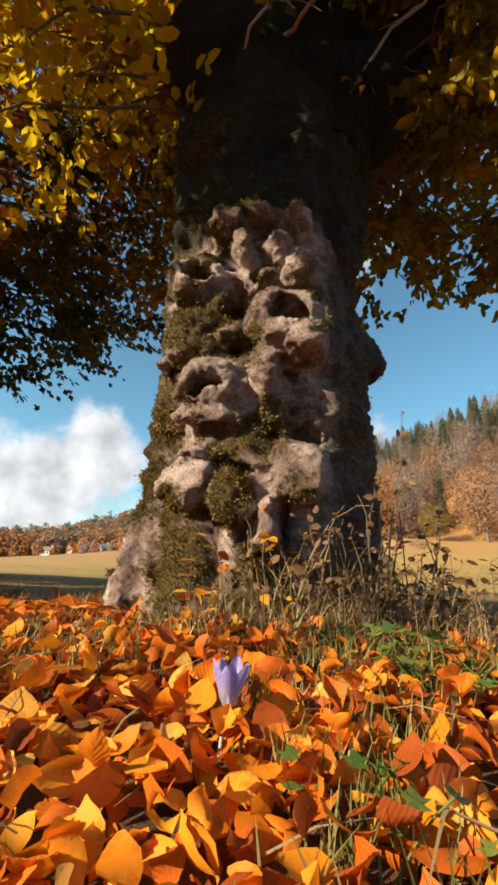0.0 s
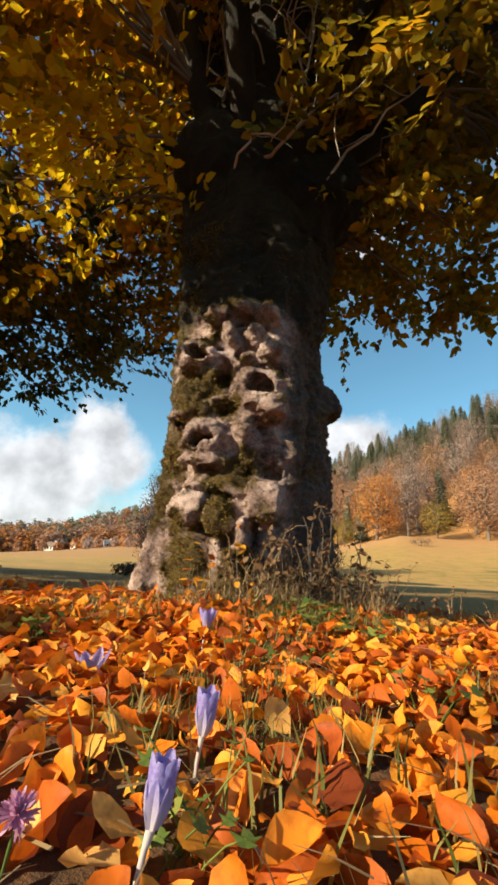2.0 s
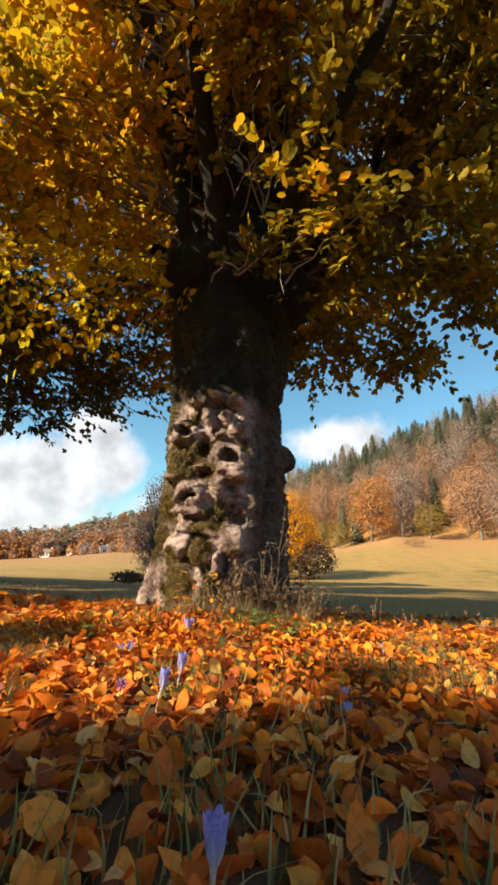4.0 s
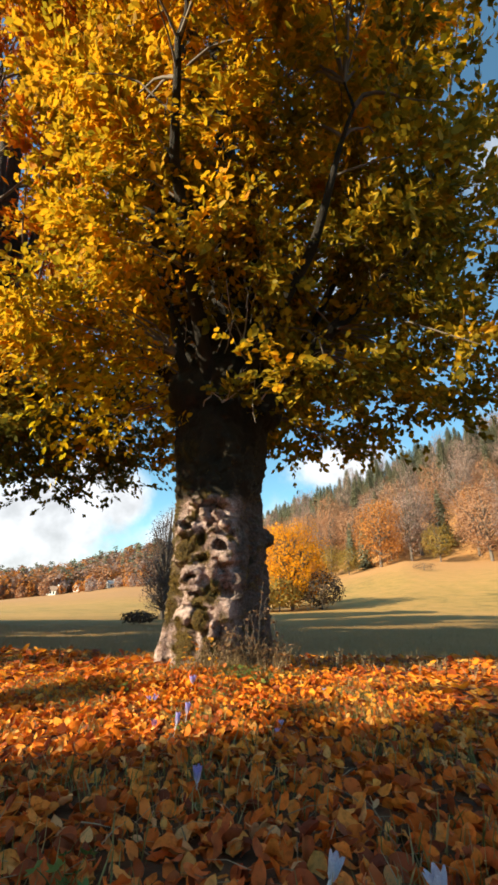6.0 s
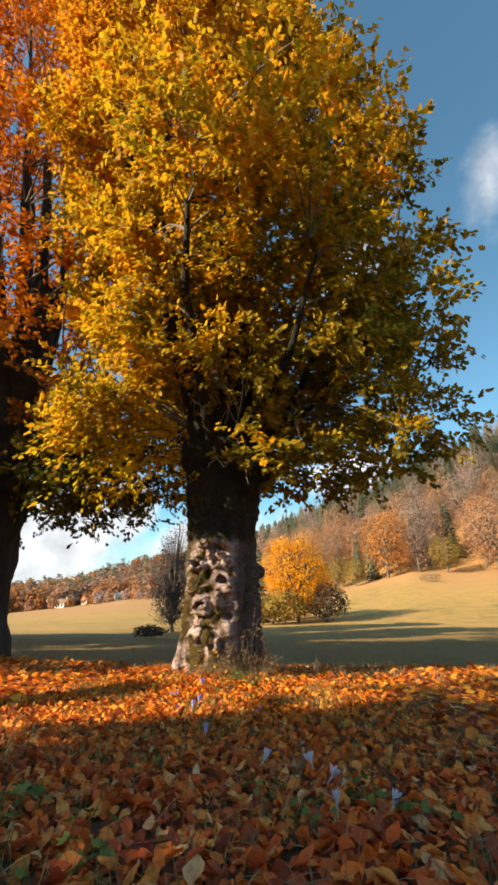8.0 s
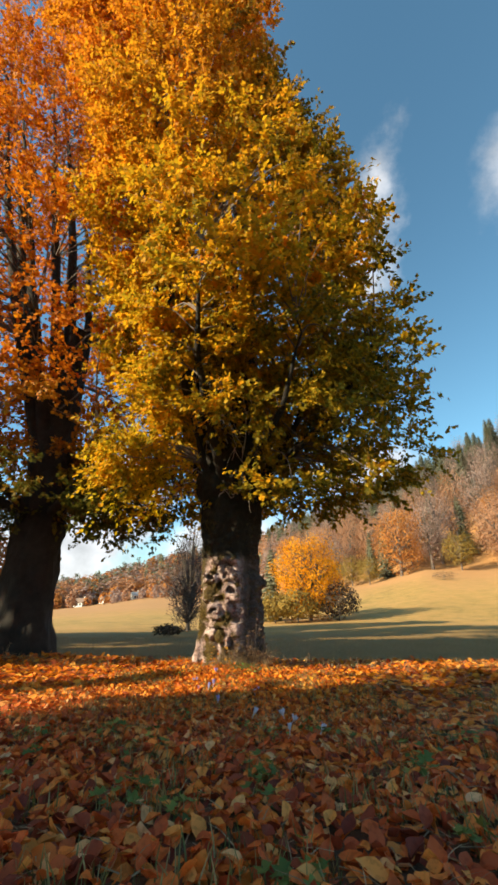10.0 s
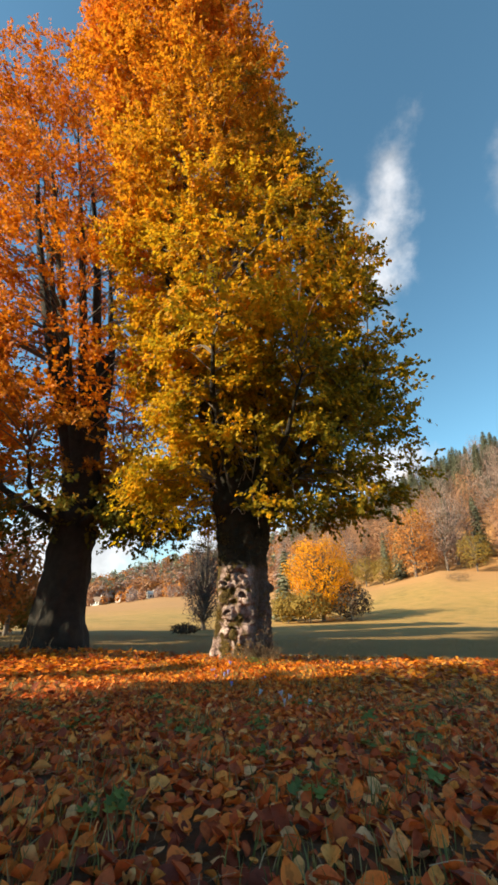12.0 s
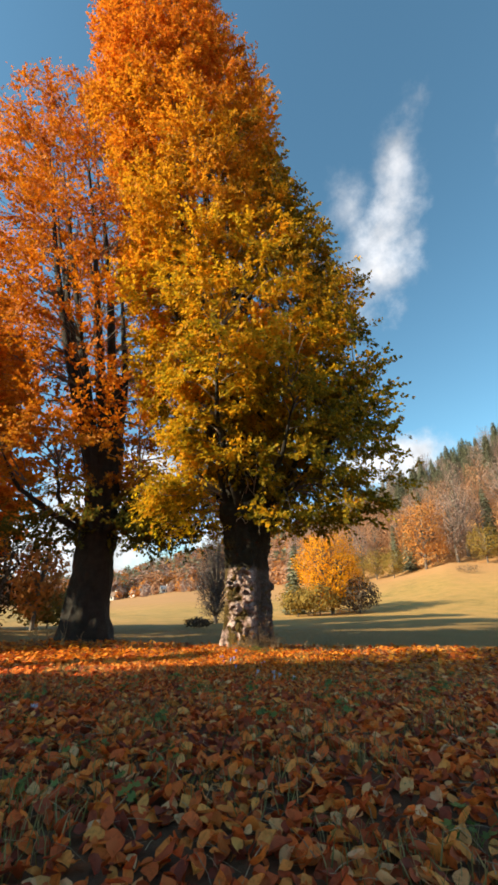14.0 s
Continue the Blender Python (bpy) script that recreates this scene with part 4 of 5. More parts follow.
def spruce_tree(name, high, wide, leaf, label, seed):
    rng = np.random.default_rng(seed)
    tree = thing(name, (0, 0, 0), label, "tree", "wooded hillside")
    v, f = tube([(0, 0, -0.5), (0, 0, high * 0.5), (0, 0, high)], [high * 0.016, high * 0.009, 0.02], 6)
    part("trunk", fast_mesh("trunk", v, f, M_TWIG, True), None, tree)
    pieces, whorls = [], 26
    for k in range(whorls):
        s = k / whorls
        z = high * (0.06 + 0.93 * s)
        reach = wide * (1 - s) ** 0.6 + 0.15
        for q in range(11):
            a = 2 * np.pi * (q + rng.uniform(0, 1)) / 11
            L = reach * rng.uniform(0.7, 1.1)
            d, w = np.array([math.sin(a), math.cos(a), 0]), np.array([math.cos(a), -math.sin(a), 0]) * (0.16 * L + 0.10)
            b = np.array([0, 0, z + rng.uniform(-0.2, 0.2)])
            m1, m2, e = b + d * L * 0.4 - [0, 0, 0.05 * L], b + d * L * 0.75 - [0, 0, 0.18 * L], b + d * L - [0, 0, 0.22 * L]
            pieces.append((np.array([b, m1 - w, m1 + w, m2 - w * 0.8 - [0, 0, 0.1 * L], m2 + w * 0.8 - [0, 0, 0.1 * L], e]), np.array([(0, 1, 2, 2), (1, 3, 4, 2), (3, 5, 5, 4)])))
    v, f = joined([(a, b) for a, b in pieces])
    tri = np.concatenate([f[:, [0, 1, 2]], f[:, [0, 2, 3]]])
    tri = tri[(tri[:, 0] != tri[:, 1]) & (tri[:, 1] != tri[:, 2]) & (tri[:, 0] != tri[:, 2])]
    part("needles", fast_mesh("needles", v, tri, leaf), None, tree, "", "stuff")
    return tree


def shades(name, *stops, share=0.35):
    return leaf_material(name, stops, None, 0, 1, share, 0.7)


# far tree tones are paler and greyer, with distance haze put into them
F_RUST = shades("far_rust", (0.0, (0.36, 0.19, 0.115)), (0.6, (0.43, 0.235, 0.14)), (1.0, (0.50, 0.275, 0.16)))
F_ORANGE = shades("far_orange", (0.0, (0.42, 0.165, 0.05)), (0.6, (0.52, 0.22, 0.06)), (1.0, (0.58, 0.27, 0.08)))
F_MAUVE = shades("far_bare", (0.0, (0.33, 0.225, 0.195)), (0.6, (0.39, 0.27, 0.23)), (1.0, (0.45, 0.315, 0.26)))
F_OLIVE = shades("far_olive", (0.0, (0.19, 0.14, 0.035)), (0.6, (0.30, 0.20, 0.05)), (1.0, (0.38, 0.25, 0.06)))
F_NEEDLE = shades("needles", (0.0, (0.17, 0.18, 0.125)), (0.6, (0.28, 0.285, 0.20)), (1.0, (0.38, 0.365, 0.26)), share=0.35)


def build_hillside():
    rng = np.random.default_rng(77)
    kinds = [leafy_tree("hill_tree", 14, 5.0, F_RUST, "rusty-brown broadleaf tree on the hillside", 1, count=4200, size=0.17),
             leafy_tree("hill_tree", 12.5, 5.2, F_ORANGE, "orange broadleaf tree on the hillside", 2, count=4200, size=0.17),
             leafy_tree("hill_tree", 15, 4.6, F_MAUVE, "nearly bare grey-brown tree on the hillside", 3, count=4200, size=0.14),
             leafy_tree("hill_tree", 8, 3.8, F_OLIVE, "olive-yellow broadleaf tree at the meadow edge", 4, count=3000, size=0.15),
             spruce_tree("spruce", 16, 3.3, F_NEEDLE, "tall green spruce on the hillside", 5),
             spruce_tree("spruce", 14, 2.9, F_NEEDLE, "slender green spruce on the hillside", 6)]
    used, spots = set(), []
    for _ in range(6000):
        az, s = rng.uniform(-1, 36), rng.uniform(0, 1) ** 0.8
        er, rr = np.interp(az, AZ, EDGE_R), np.interp(az, AZ, RIDGE_R)
        r = er + (rr + 8 - er) * s
        x, y = r * math.sin(radians(az)), r * math.cos(radians(az))
        if all((x - a) ** 2 + (y - b) ** 2 > (7.2 if s < 0.55 else 4.4) ** 2 for a, b, _ in spots):
            spots.append((x, y, s))
        if len(spots) >= 290:
            break
    for x, y, s in spots:
        q = rng.uniform(0, 1)
        if s < 0.10:
            k = 3 if q < 0.25 else (1 if q < 0.5 else 0 if q < 0.8 else 2)
        elif s < 0.55:
            k = 0 if q < 0.36 else 1 if q < 0.44 else 2 if q < 0.84 else 5
        else:
            k = 4 if q < 0.52 else 5 if q < 0.88 else 2
        m = pose(x, y, float(land(x, y)), rng.uniform(-3, 3), rng.uniform(-3, 3), rng.uniform(0, 360)) @ Matrix.Diagonal((*[rng.uniform(1.05, 1.5) if k < 3 else rng.uniform(0.9, 1.3)] * 3, 1))
        if k in used:
            o = copy_thing(kinds[k], m)
        else:
            used.add(k)
            o = kinds[k]
        o.matrix_basis = m
    # the distant woods on the other side of the valley
    pieces = {"rust": [], "orange": [], "bare": [], "green": []}
    for _ in range(1500):
        az = rng.uniform(-48, 3)
        er, rr = np.interp(az, AZ, EDGE_R), np.interp(az, AZ, RIDGE_R)
        s = rng.uniform(0, 1)
        r = er + (rr + 10 - er) * s
        x, y = r * math.sin(radians(az)), r * math.cos(radians(az))
        z, h = float(land(x, y)), rng.uniform(9, 15)
        q = rng.uniform(0, 1)
        if q < 0.06 + 0.22 * s:
            n, key = 60, "green"
            t = rng.uniform(0, 1, n) ** 0.7
            a = rng.uniform(0, 6.28, n)
            rad = 2.3 * (1 - t) + 0.1
            p = np.stack([x + rad * np.sin(a), y + rad * np.cos(a), z + h * 1.2 * t], 1)
        else:
            n, key = 66, "rust" if q < 0.55 else "orange" if q < 0.72 else "bare"
            u = rng.normal(0, 1, (n, 3))
            u /= np.linalg.norm(u, axis=1, keepdims=True)
            p = np.array([x, y, z + h * 0.5]) + u * np.array([3.6, 3.6, h * 0.5])
        pieces[key].append(scatter(LEAF4, LEAF4_F, p, outward(rng, p - np.array([x, y, z + h * 0.4])), rng.uniform(1.6, 3.0, n)))
    for _ in range(26):
        az, r = rng.uniform(-29, -13), rng.uniform(236, 285)
        x, y = r * math.sin(radians(az)), r * math.cos(radians(az))
        z, h, n = float(land(x, y)), rng.uniform(4, 9), 110
        u = unit(rng.normal(0, 1, (n, 3)))
        pq = np.array([x, y, z + h * 0.5]) + u * np.array([2.2, 2.2, h * 0.5])
        pieces[["rust", "orange", "bare"][rng.integers(0, 3)]].append(scatter(LEAF4, LEAF4_F, pq, outward(rng, u), rng.uniform(0.9, 1.7, n)))
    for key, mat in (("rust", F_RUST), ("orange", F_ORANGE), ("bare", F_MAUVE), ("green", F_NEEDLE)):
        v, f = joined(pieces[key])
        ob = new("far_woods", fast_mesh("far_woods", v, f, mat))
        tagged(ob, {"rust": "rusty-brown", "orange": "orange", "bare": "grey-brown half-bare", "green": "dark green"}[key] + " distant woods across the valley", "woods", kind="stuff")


build_hillside()


def stand(ob, x, y, turn=0, size=1.0, group=""):
    ob.matrix_basis = pose(x, y, float(land(x, y)), 0, 0, turn) @ Matrix.Diagonal((size, size, size, 1))
    return ob


def meadow_things():
    brown = shades("dark_thicket", (0.0, (0.05, 0.036, 0.026)), (0.6, (0.075, 0.053, 0.037)), (1.0, (0.11, 0.075, 0.05)), share=0.1)
    t = stand(leafy_tree("maple_tree", 11.4, 4.6, shades("bright_orange", (0.0, (0.66, 0.255, 0.010)), (0.6, (0.80, 0.345, 0.012)), (1.0, (0.86, 0.42, 0.018))), "round bright orange tree in the meadow", 31, count=17000, size=0.10), 4.4, 43)
    t.matrix_basis = Matrix.Translation((0, 0, -0.9)) @ t.matrix_basis
    tagged(t, group="meadow trees")
    for x, y, h, w, mat, lab in [(0.6, 41, 3.4, 2.4, F_OLIVE, "olive-brown bush beside the orange tree"), (7.2, 41.5, 4.0, 2.8, brown, "dark brown leafless bush beside the orange tree"),
                                 (2.9, 40.5, 3.6, 3.0, F_OLIVE, "low olive-brown bush below the orange tree"), (7.5, 50, 6.0, 2.5, F_RUST, "rust-brown bush behind the orange tree")]:
        b = leafy_tree("bush", h, w, mat, lab, int(10 * h), count=1500, size=0.16)
        tagged(stand(b, x, y), category="bush", group="meadow bushes")
    bare = shades("bare_twigs", (0.0, (0.05, 0.04, 0.042)), (0.6, (0.09, 0.07, 0.072)), (1.0, (0.13, 0.10, 0.10)), share=0.1)
    t = stand(leafy_tree("bare_tree", 10.0, 2.2, bare, "purple-grey leafless tree with dense twigs in the meadow", 51, count=10000, size=0.06), -6.3, 30)
    t.matrix_basis = Matrix.Translation((0, 0, -1.0)) @ t.matrix_basis
    tagged(t, group="meadow trees")
    s = stand(spruce_tree("spruce", 8.2, 2.0, F_NEEDLE, "green spruce behind the orange tree", 52), 0.2, 46)
    for x, y, h in [(-5.0, 18.5, 0.65), (33, 80, 1.8)]:
        b = leafy_tree("bush", h, h * 1.5, brown, "low dark brown bush in the meadow", 60 + int(y), count=1100, size=0.06)
        tagged(stand(b, x, y), category="bush", group="meadow bushes")

    for x, y, h, w, mat, lab in [(-12.6, 14, 5.6, 1.5, F_ORANGE, "slim young tree with thin orange leaves"), (-15.5, 15, 5.6, 2.8, brown, "dark thicket at the meadow edge"), (-13.0, 16, 2.4, 2.2, F_OLIVE, "olive-brown bush at the meadow edge"), (-18.0, 14, 6.5, 2.8, brown, "dark thicket at the meadow edge"), (-20.5, 18, 7.5, 3.2, brown, "tall dark thicket at the meadow edge")]:
        b = leafy_tree("bush", h, w, mat, lab, int(13 * h), count=1900, size=0.13)
        tagged(stand(b, x, y), category="bush", group="meadow bushes")


meadow_things()

# ---- fallen leaves and grass ----
def litter_places(rng, n, x0, x1, y0, y1):
    x, y = rng.uniform(x0, x1, n), rng.uniform(y0, y1, n)
    return np.stack([x, y, land(x, y)], 1)


def off_trunks(p):
    a = np.hypot(p[:, 0] - TREE.x, p[:, 1] - TREE.y) > 0.58
    b = np.hypot(p[:, 0] + 4.3, p[:, 1] - 3.4) > 0.7
    return p[a & b]


def leaf_shapes(rng, count, cols, rows):
    return [curled_leaf(rng, rng.uniform(0.50, 0.72), rng.uniform(-1.9, 1.9), rng.uniform(-0.10, 0.36), rng.uniform(-1.7, 1.7), cols, rows) for _ in range(count)]


def build_litter():
    rng = np.random.default_rng(3)
    fine, mid, coarse = leaf_shapes(rng, 14, (-1, -0.5, 0, 0.5, 1), FINE), leaf_shapes(rng, 14, (-1, 0, 1), FINE), leaf_shapes(rng, 14, (-1, 0, 1), COARSE)
    pieces = []
    for x0, x1, y0, y1, per, size, tilt, shapes in [(-1.6, 1.8, 0.0, 1.5, 1250, 0.054, 0.8, mid), (-1.6, 1.8, -2.2, 0.0, 820, 0.066, 0.65, mid), (-2.5, 3.5, -6.6, -2.2, 800, 0.070, 0.5, coarse)]:
        p = off_trunks(litter_places(rng, int(per * (x1 - x0) * (y1 - y0)), x0, x1, y0, y1))
        thin = np.array([noise.noise((q[0] * 3.1, q[1] * 3.1, 9.0)) for q in p])
        p = p[thin > rng.uniform(-1.3, -0.45, len(p))]
        p[:, 2] += rng.uniform(0.0, 0.04, len(p))
        which = rng.integers(0, len(shapes), len(p))
        for k, (v, f) in enumerate(shapes):
            q = p[which == k]
            pieces.append(scatter(v, f, q, spin(rng, len(q), tilt), size * rng.uniform(0.5, 1.35, len(q))))
    flat = []
    for x0, x1, y0, y1, per, size in [(-10, -1.6, -2.2, 3.6, 330, 0.10), (1.8, 11, -2.2, 3.2, 330, 0.10), (-1.6, 1.8, 1.5, 3.2, 330, 0.09), (-10, -2.5, -6.6, -2.2, 210, 0.11), (3.5, 11, -6.6, -2.2, 210, 0.11), (-9, 10, -11, -6.6, 150, 0.12)]:
        p = off_trunks(litter_places(rng, int(per * (x1 - x0) * (y1 - y0)), x0, x1, y0, y1))
        # the carpet thins out unevenly towards its border
        far = np.hypot(p[:, 0] * 0.85, p[:, 1] + 2.5) + np.array([1.6 * noise.noise((q[0] * 0.6, q[1] * 0.6, 4.0)) for q in p])
        p = p[rng.uniform(6.0, 9.0, len(p)) > far]
        p[:, 2] += rng.uniform(0.005, 0.03, len(p))
        flat.append(scatter(LEAF6, LEAF6_F, p, spin(rng, len(p), 0.45), size * rng.uniform(0.7, 1.25, len(p))))
    v, f = joined(pieces + flat)
    litter = new("leaf_litter", fast_mesh("leaf_litter", v, f, M_LITTER, True))
    tagged(litter, "carpet of fallen orange and brown beech leaves", "leaf litter", kind="stuff")
    meshes = [fast_mesh("leaf", v, f, M_VEINED, True) for v, f in fine]
    p = litter_places(rng, 300, -0.55, 0.60, 0.28, 0.95)
    turns = spin(rng, 300, 0.7)
    for k in range(300):
        ob = new("leaf", meshes[k % len(meshes)])
        ob.parent = litter
        ob.matrix_basis = Matrix.LocRotScale(Vector(p[k]) + Vector((0, 0, 0.02 + 0.035 * rng.uniform())), Matrix(turns[k].tolist()).to_quaternion(), [0.058 * rng.uniform(0.7, 1.3)] * 3)
    # straws that lie between the leaves
    p = litter_places(rng, 5200, -2.2, 3.2, -6.0, 1.4)
    p[:, 2] += rng.uniform(0.01, 0.055, len(p))
    straw = [(0, -0.016, 0), (0, 0.016, 0), (0.5, 0.013, 0.06), (0.5, -0.013, 0.06), (1, 0.004, -0.02), (1, -0.004, -0.02)]
    v, f = scatter(straw, [(0, 1, 2, 3), (3, 2, 4, 5)], p, spin(rng, len(p), 0.4), rng.uniform(0.05, 0.15, len(p)))
    tagged(new("straw", fast_mesh("straw", v, f, M_STRAW)), "dry straw stalks lying among fallen leaves", "straw", kind="stuff")
    # grass between the leaves, and the rough grass beyond them
    blade = [(0, -0.03, 0), (0, 0.03, 0), (0.10, 0.022, 0.5), (0.10, -0.022, 0.5), (0.34, 0.004, 0.95), (0.34, -0.004, 0.95)]
    for mat, label, beds in [
            (M_GRASS, "green and straw-coloured grass among fallen leaves", [(-1.6, 1.8, 0.2, 1.4, 24000, 0.048), (-2.5, 3.5, -6.5, 0.2, 30000, 0.075)]),
            (M_MEADOWGRASS, "short dry olive grass at the meadow's edge", [(-7, 8, 1.9, 3.4, 14000, 0.07), (-16, 18, 3.4, 16, 26000, 0.07)])]:
        pieces = []
        for x0, x1, y0, y1, n, size in beds:
            p = litter_places(rng, n, x0, x1, y0, y1)
            clump = np.array([noise.noise((q[0] * 2.1, q[1] * 2.1, 3.0)) for q in p])
            p = off_trunks(p[clump > (0.02 if y0 < 3 else -0.4)])
            pieces.append(scatter(blade, [(0, 1, 2, 3), (3, 2, 4, 5)], p, spin(rng, len(p), 0.3), size * rng.uniform(0.6, 1.5, len(p))))
        v, f = joined(pieces)
        tagged(new("grass", fast_mesh("grass", v, f, mat)), label, "grass", kind="stuff")


build_litter()


# ---- small plants ----
def petal_arrays(wide, long, cup, open_by, a):
    """One tepal: a pointed strip that rises from the flower's foot and leans out."""
    v = []
    for i, s in enumerate(np.linspace(0, 1, 6)):
        w = wide * math.sin(math.pi * min(0.12 + 0.80 * s, 1.0)) ** 0.8 * (1 - 0.35 * s ** 6)
        lean = open_by * s ** 1.3
        x, z = 0.004 + long * 0.26 * math.sin(math.pi * 0.55 * s) * (0.55 + open_by), long * s * (1 - 0.12 * open_by)
        x += long * lean * 0.25
        for q in (-1, -0.5, 0, 0.5, 1):
            v.append((x - cup * w * q * q, q * w * 0.5, z))
    v = np.array(v)
    m = np.array([[math.cos(a), -math.sin(a), 0], [math.sin(a), math.cos(a), 0], [0, 0, 1]])
    i, j = np.meshgrid(np.arange(5), np.arange(4), indexing="ij")
    k = i * 5 + j
    return v @ m.T, np.stack([k, k + 1, k + 6, k + 5], -1).reshape(-1, 4)


def petal_material(name, foot, dark, pale):
    m = Mat(name, 0.45)
    sep = m.add("ShaderNodeSeparateXYZ")
    m.t.links.new(m.at(), sep.inputs[0])
    f = m.add("ShaderNodeMapRange")
    m.t.links.new(sep.outputs[2], f.inputs[0])
    f.inputs[1].default_value, f.inputs[2].default_value = 0.0, 0.035
    veins = m.ramp(m.noise(260.0, 3.0), (0.35, dark), (0.65, pale))
    c = m.mix(f.outputs[0], foot, veins)
    m.colour(c).thin(c, 0.4)
    return m.m


M_PETAL = petal_material("lilac_petal", (0.72, 0.68, 0.80), (0.30, 0.24, 0.66), (0.46, 0.42, 0.82))
M_FADED = petal_material("faded_petal", (0.70, 0.68, 0.72), (0.46, 0.48, 0.66), (0.64, 0.66, 0.78))
M_CLOVER = petal_material("clover_floret", (0.62, 0.50, 0.58), (0.52, 0.24, 0.46), (0.66, 0.38, 0.58))
M_STEM = plain("pale_stem", (0.55, 0.50, 0.52), 0.5)
M_HERB = grass_material("herb_leaf", (0.08, 0.14, 0.03), (0.15, 0.22, 0.045), (0.26, 0.29, 0.06), 0.35)
M_REDLEAF = leaf_material("seedling_leaf", ((0.0, (0.40, 0.06, 0.02)), (0.4, (0.62, 0.26, 0.03)), (1.0, (0.80, 0.52, 0.06))), None, 0, 1, 0.35)
M_DEAD = leaf_material("withered_leaf", ((0.0, (0.10, 0.06, 0.035)), (0.6, (0.24, 0.14, 0.08)), (1.0, (0.36, 0.24, 0.14))), None, 0, 1, 0.2)


def crocus(x, y, top, open_by, lean, size=1.0):
    faded = y < -1.2
    label = "faded pale autumn crocus drooping among fallen leaves" if faded else "lilac autumn crocus standing among fallen leaves"
    z0 = float(land(x, y))
    rng = np.random.default_rng(int(abs(x * 911 + y * 577) * 10))
    long = 0.052 * size
    stem = max(top - z0 - long, 0.015)
    flower = thing("crocus", (x, y, z0), label, "flower", "crocuses under the beech")
    lx, ly = lean[0] * stem, lean[1] * stem
    v, f = tube([(0, 0, -0.01), (lx * 0.2, ly * 0.2, stem * 0.4), (lx * 0.6, ly * 0.6, stem * 0.75), (lx, ly, stem)], [0.0028, 0.0026, 0.003, 0.0048], 8)
    part("stem", fast_mesh("stem", v, f, M_STEM, True), None, flower, "pale whitish stem")
    for k in range(6):
        v, f = petal_arrays(0.026 * size, long * (1.0 if k % 2 else 0.93), 0.35, open_by * rng.uniform(0.8, 1.25), 2 * math.pi * k / 6 + 0.3)
        p = part("petal", fast_mesh("petal", v, f, M_FADED if faded else M_PETAL, True), None, flower)
        p.matrix_basis = pose(lx, ly, stem - 0.002, math.degrees(-lean[1]) * 0.8, math.degrees(lean[0]) * 0.8, 0)


for x, y, top, open_by, lean, size in [
        (-0.03, 0.71, 0.17, 0.5, (0.1, 0.0), 1.1), (0.026, 0.12, 0.125, 0.15, (0.1, 0.0), 1.1), (0.0, -0.085, 0.12, 0.1, (0.15, 0.1), 1.05),
        (-0.235, 0.47, 0.09, 0.9, (-0.2, 0.1), 1.1), (0.205, -0.80, 0.12, 0.2, (0.0, 0.1), 1.0),
        (0.54, 0.016, 0.07, 0.4, (0.2, 0.3), 0.7), (0.515, -0.133, 0.07, 0.2, (0.1, 0.0), 0.7), (0.84, -1.6, 0.14, 0.8, (0.6, 0.0), 0.9),
        (1.03, -1.94, 0.16, 0.3, (0.5, 0.2), 0.95), (0.84, -1.96, 0.16, 0.3, (0.0, 0.2), 0.8), (0.54, -1.38, 0.14, 0.3, (0.5, 0.3), 1.0), (0.82, -1.43, 0.14, 0.7, (-0.3, 0.3), 1.0),
        (-0.71, -4.27, 0.30, 0.5, (0.2, 0.0), 1.0), (0.9, 0.75, 0.09, 0.4, (0.0, 0.1), 0.7)]:
    crocus(x, y, top, open_by, lean, size)


def clover(x, y, seed):
    """A clover head: a ball of narrow florets on a short stem."""
    rng = np.random.default_rng(seed)
    z0 = float(land(x, y))
    plant = thing("clover", (x, y, z0), "pink clover flower head low among the leaves", "flower")
    v, f = tube([(0, 0, -0.01), (0.004, 0.002, 0.035), (0.008, 0.0, 0.062)], [0.0016, 0.0015, 0.0018], 6)
    part("stem", fast_mesh("stem", v, f, M_HERB, True), None, plant)
    u = unit(rng.normal(0, 1, (120, 3)) + np.array([0, 0, 0.5]))
    a = unit(np.cross(u, rng.normal(0, 1, u.shape)))
    turns = np.stack([u, a, np.cross(u, a)], 2)
    floret = [(0.15, -0.05, 0), (0.15, 0.05, 0), (0.7, 0.11, 0.05), (0.7, -0.11, 0.05), (1, 0.02, 0.12), (1, -0.02, 0.12)]
    v, f = scatter(floret, [(0, 1, 2, 3), (3, 2, 4, 5)], np.tile((0.008, 0.0, 0.066), (120, 1)), turns, rng.uniform(0.014, 0.020, 120))
    part("flower_head", fast_mesh("flower_head", v, f, M_CLOVER), None, plant)


clover(-0.11, -0.09, 71)


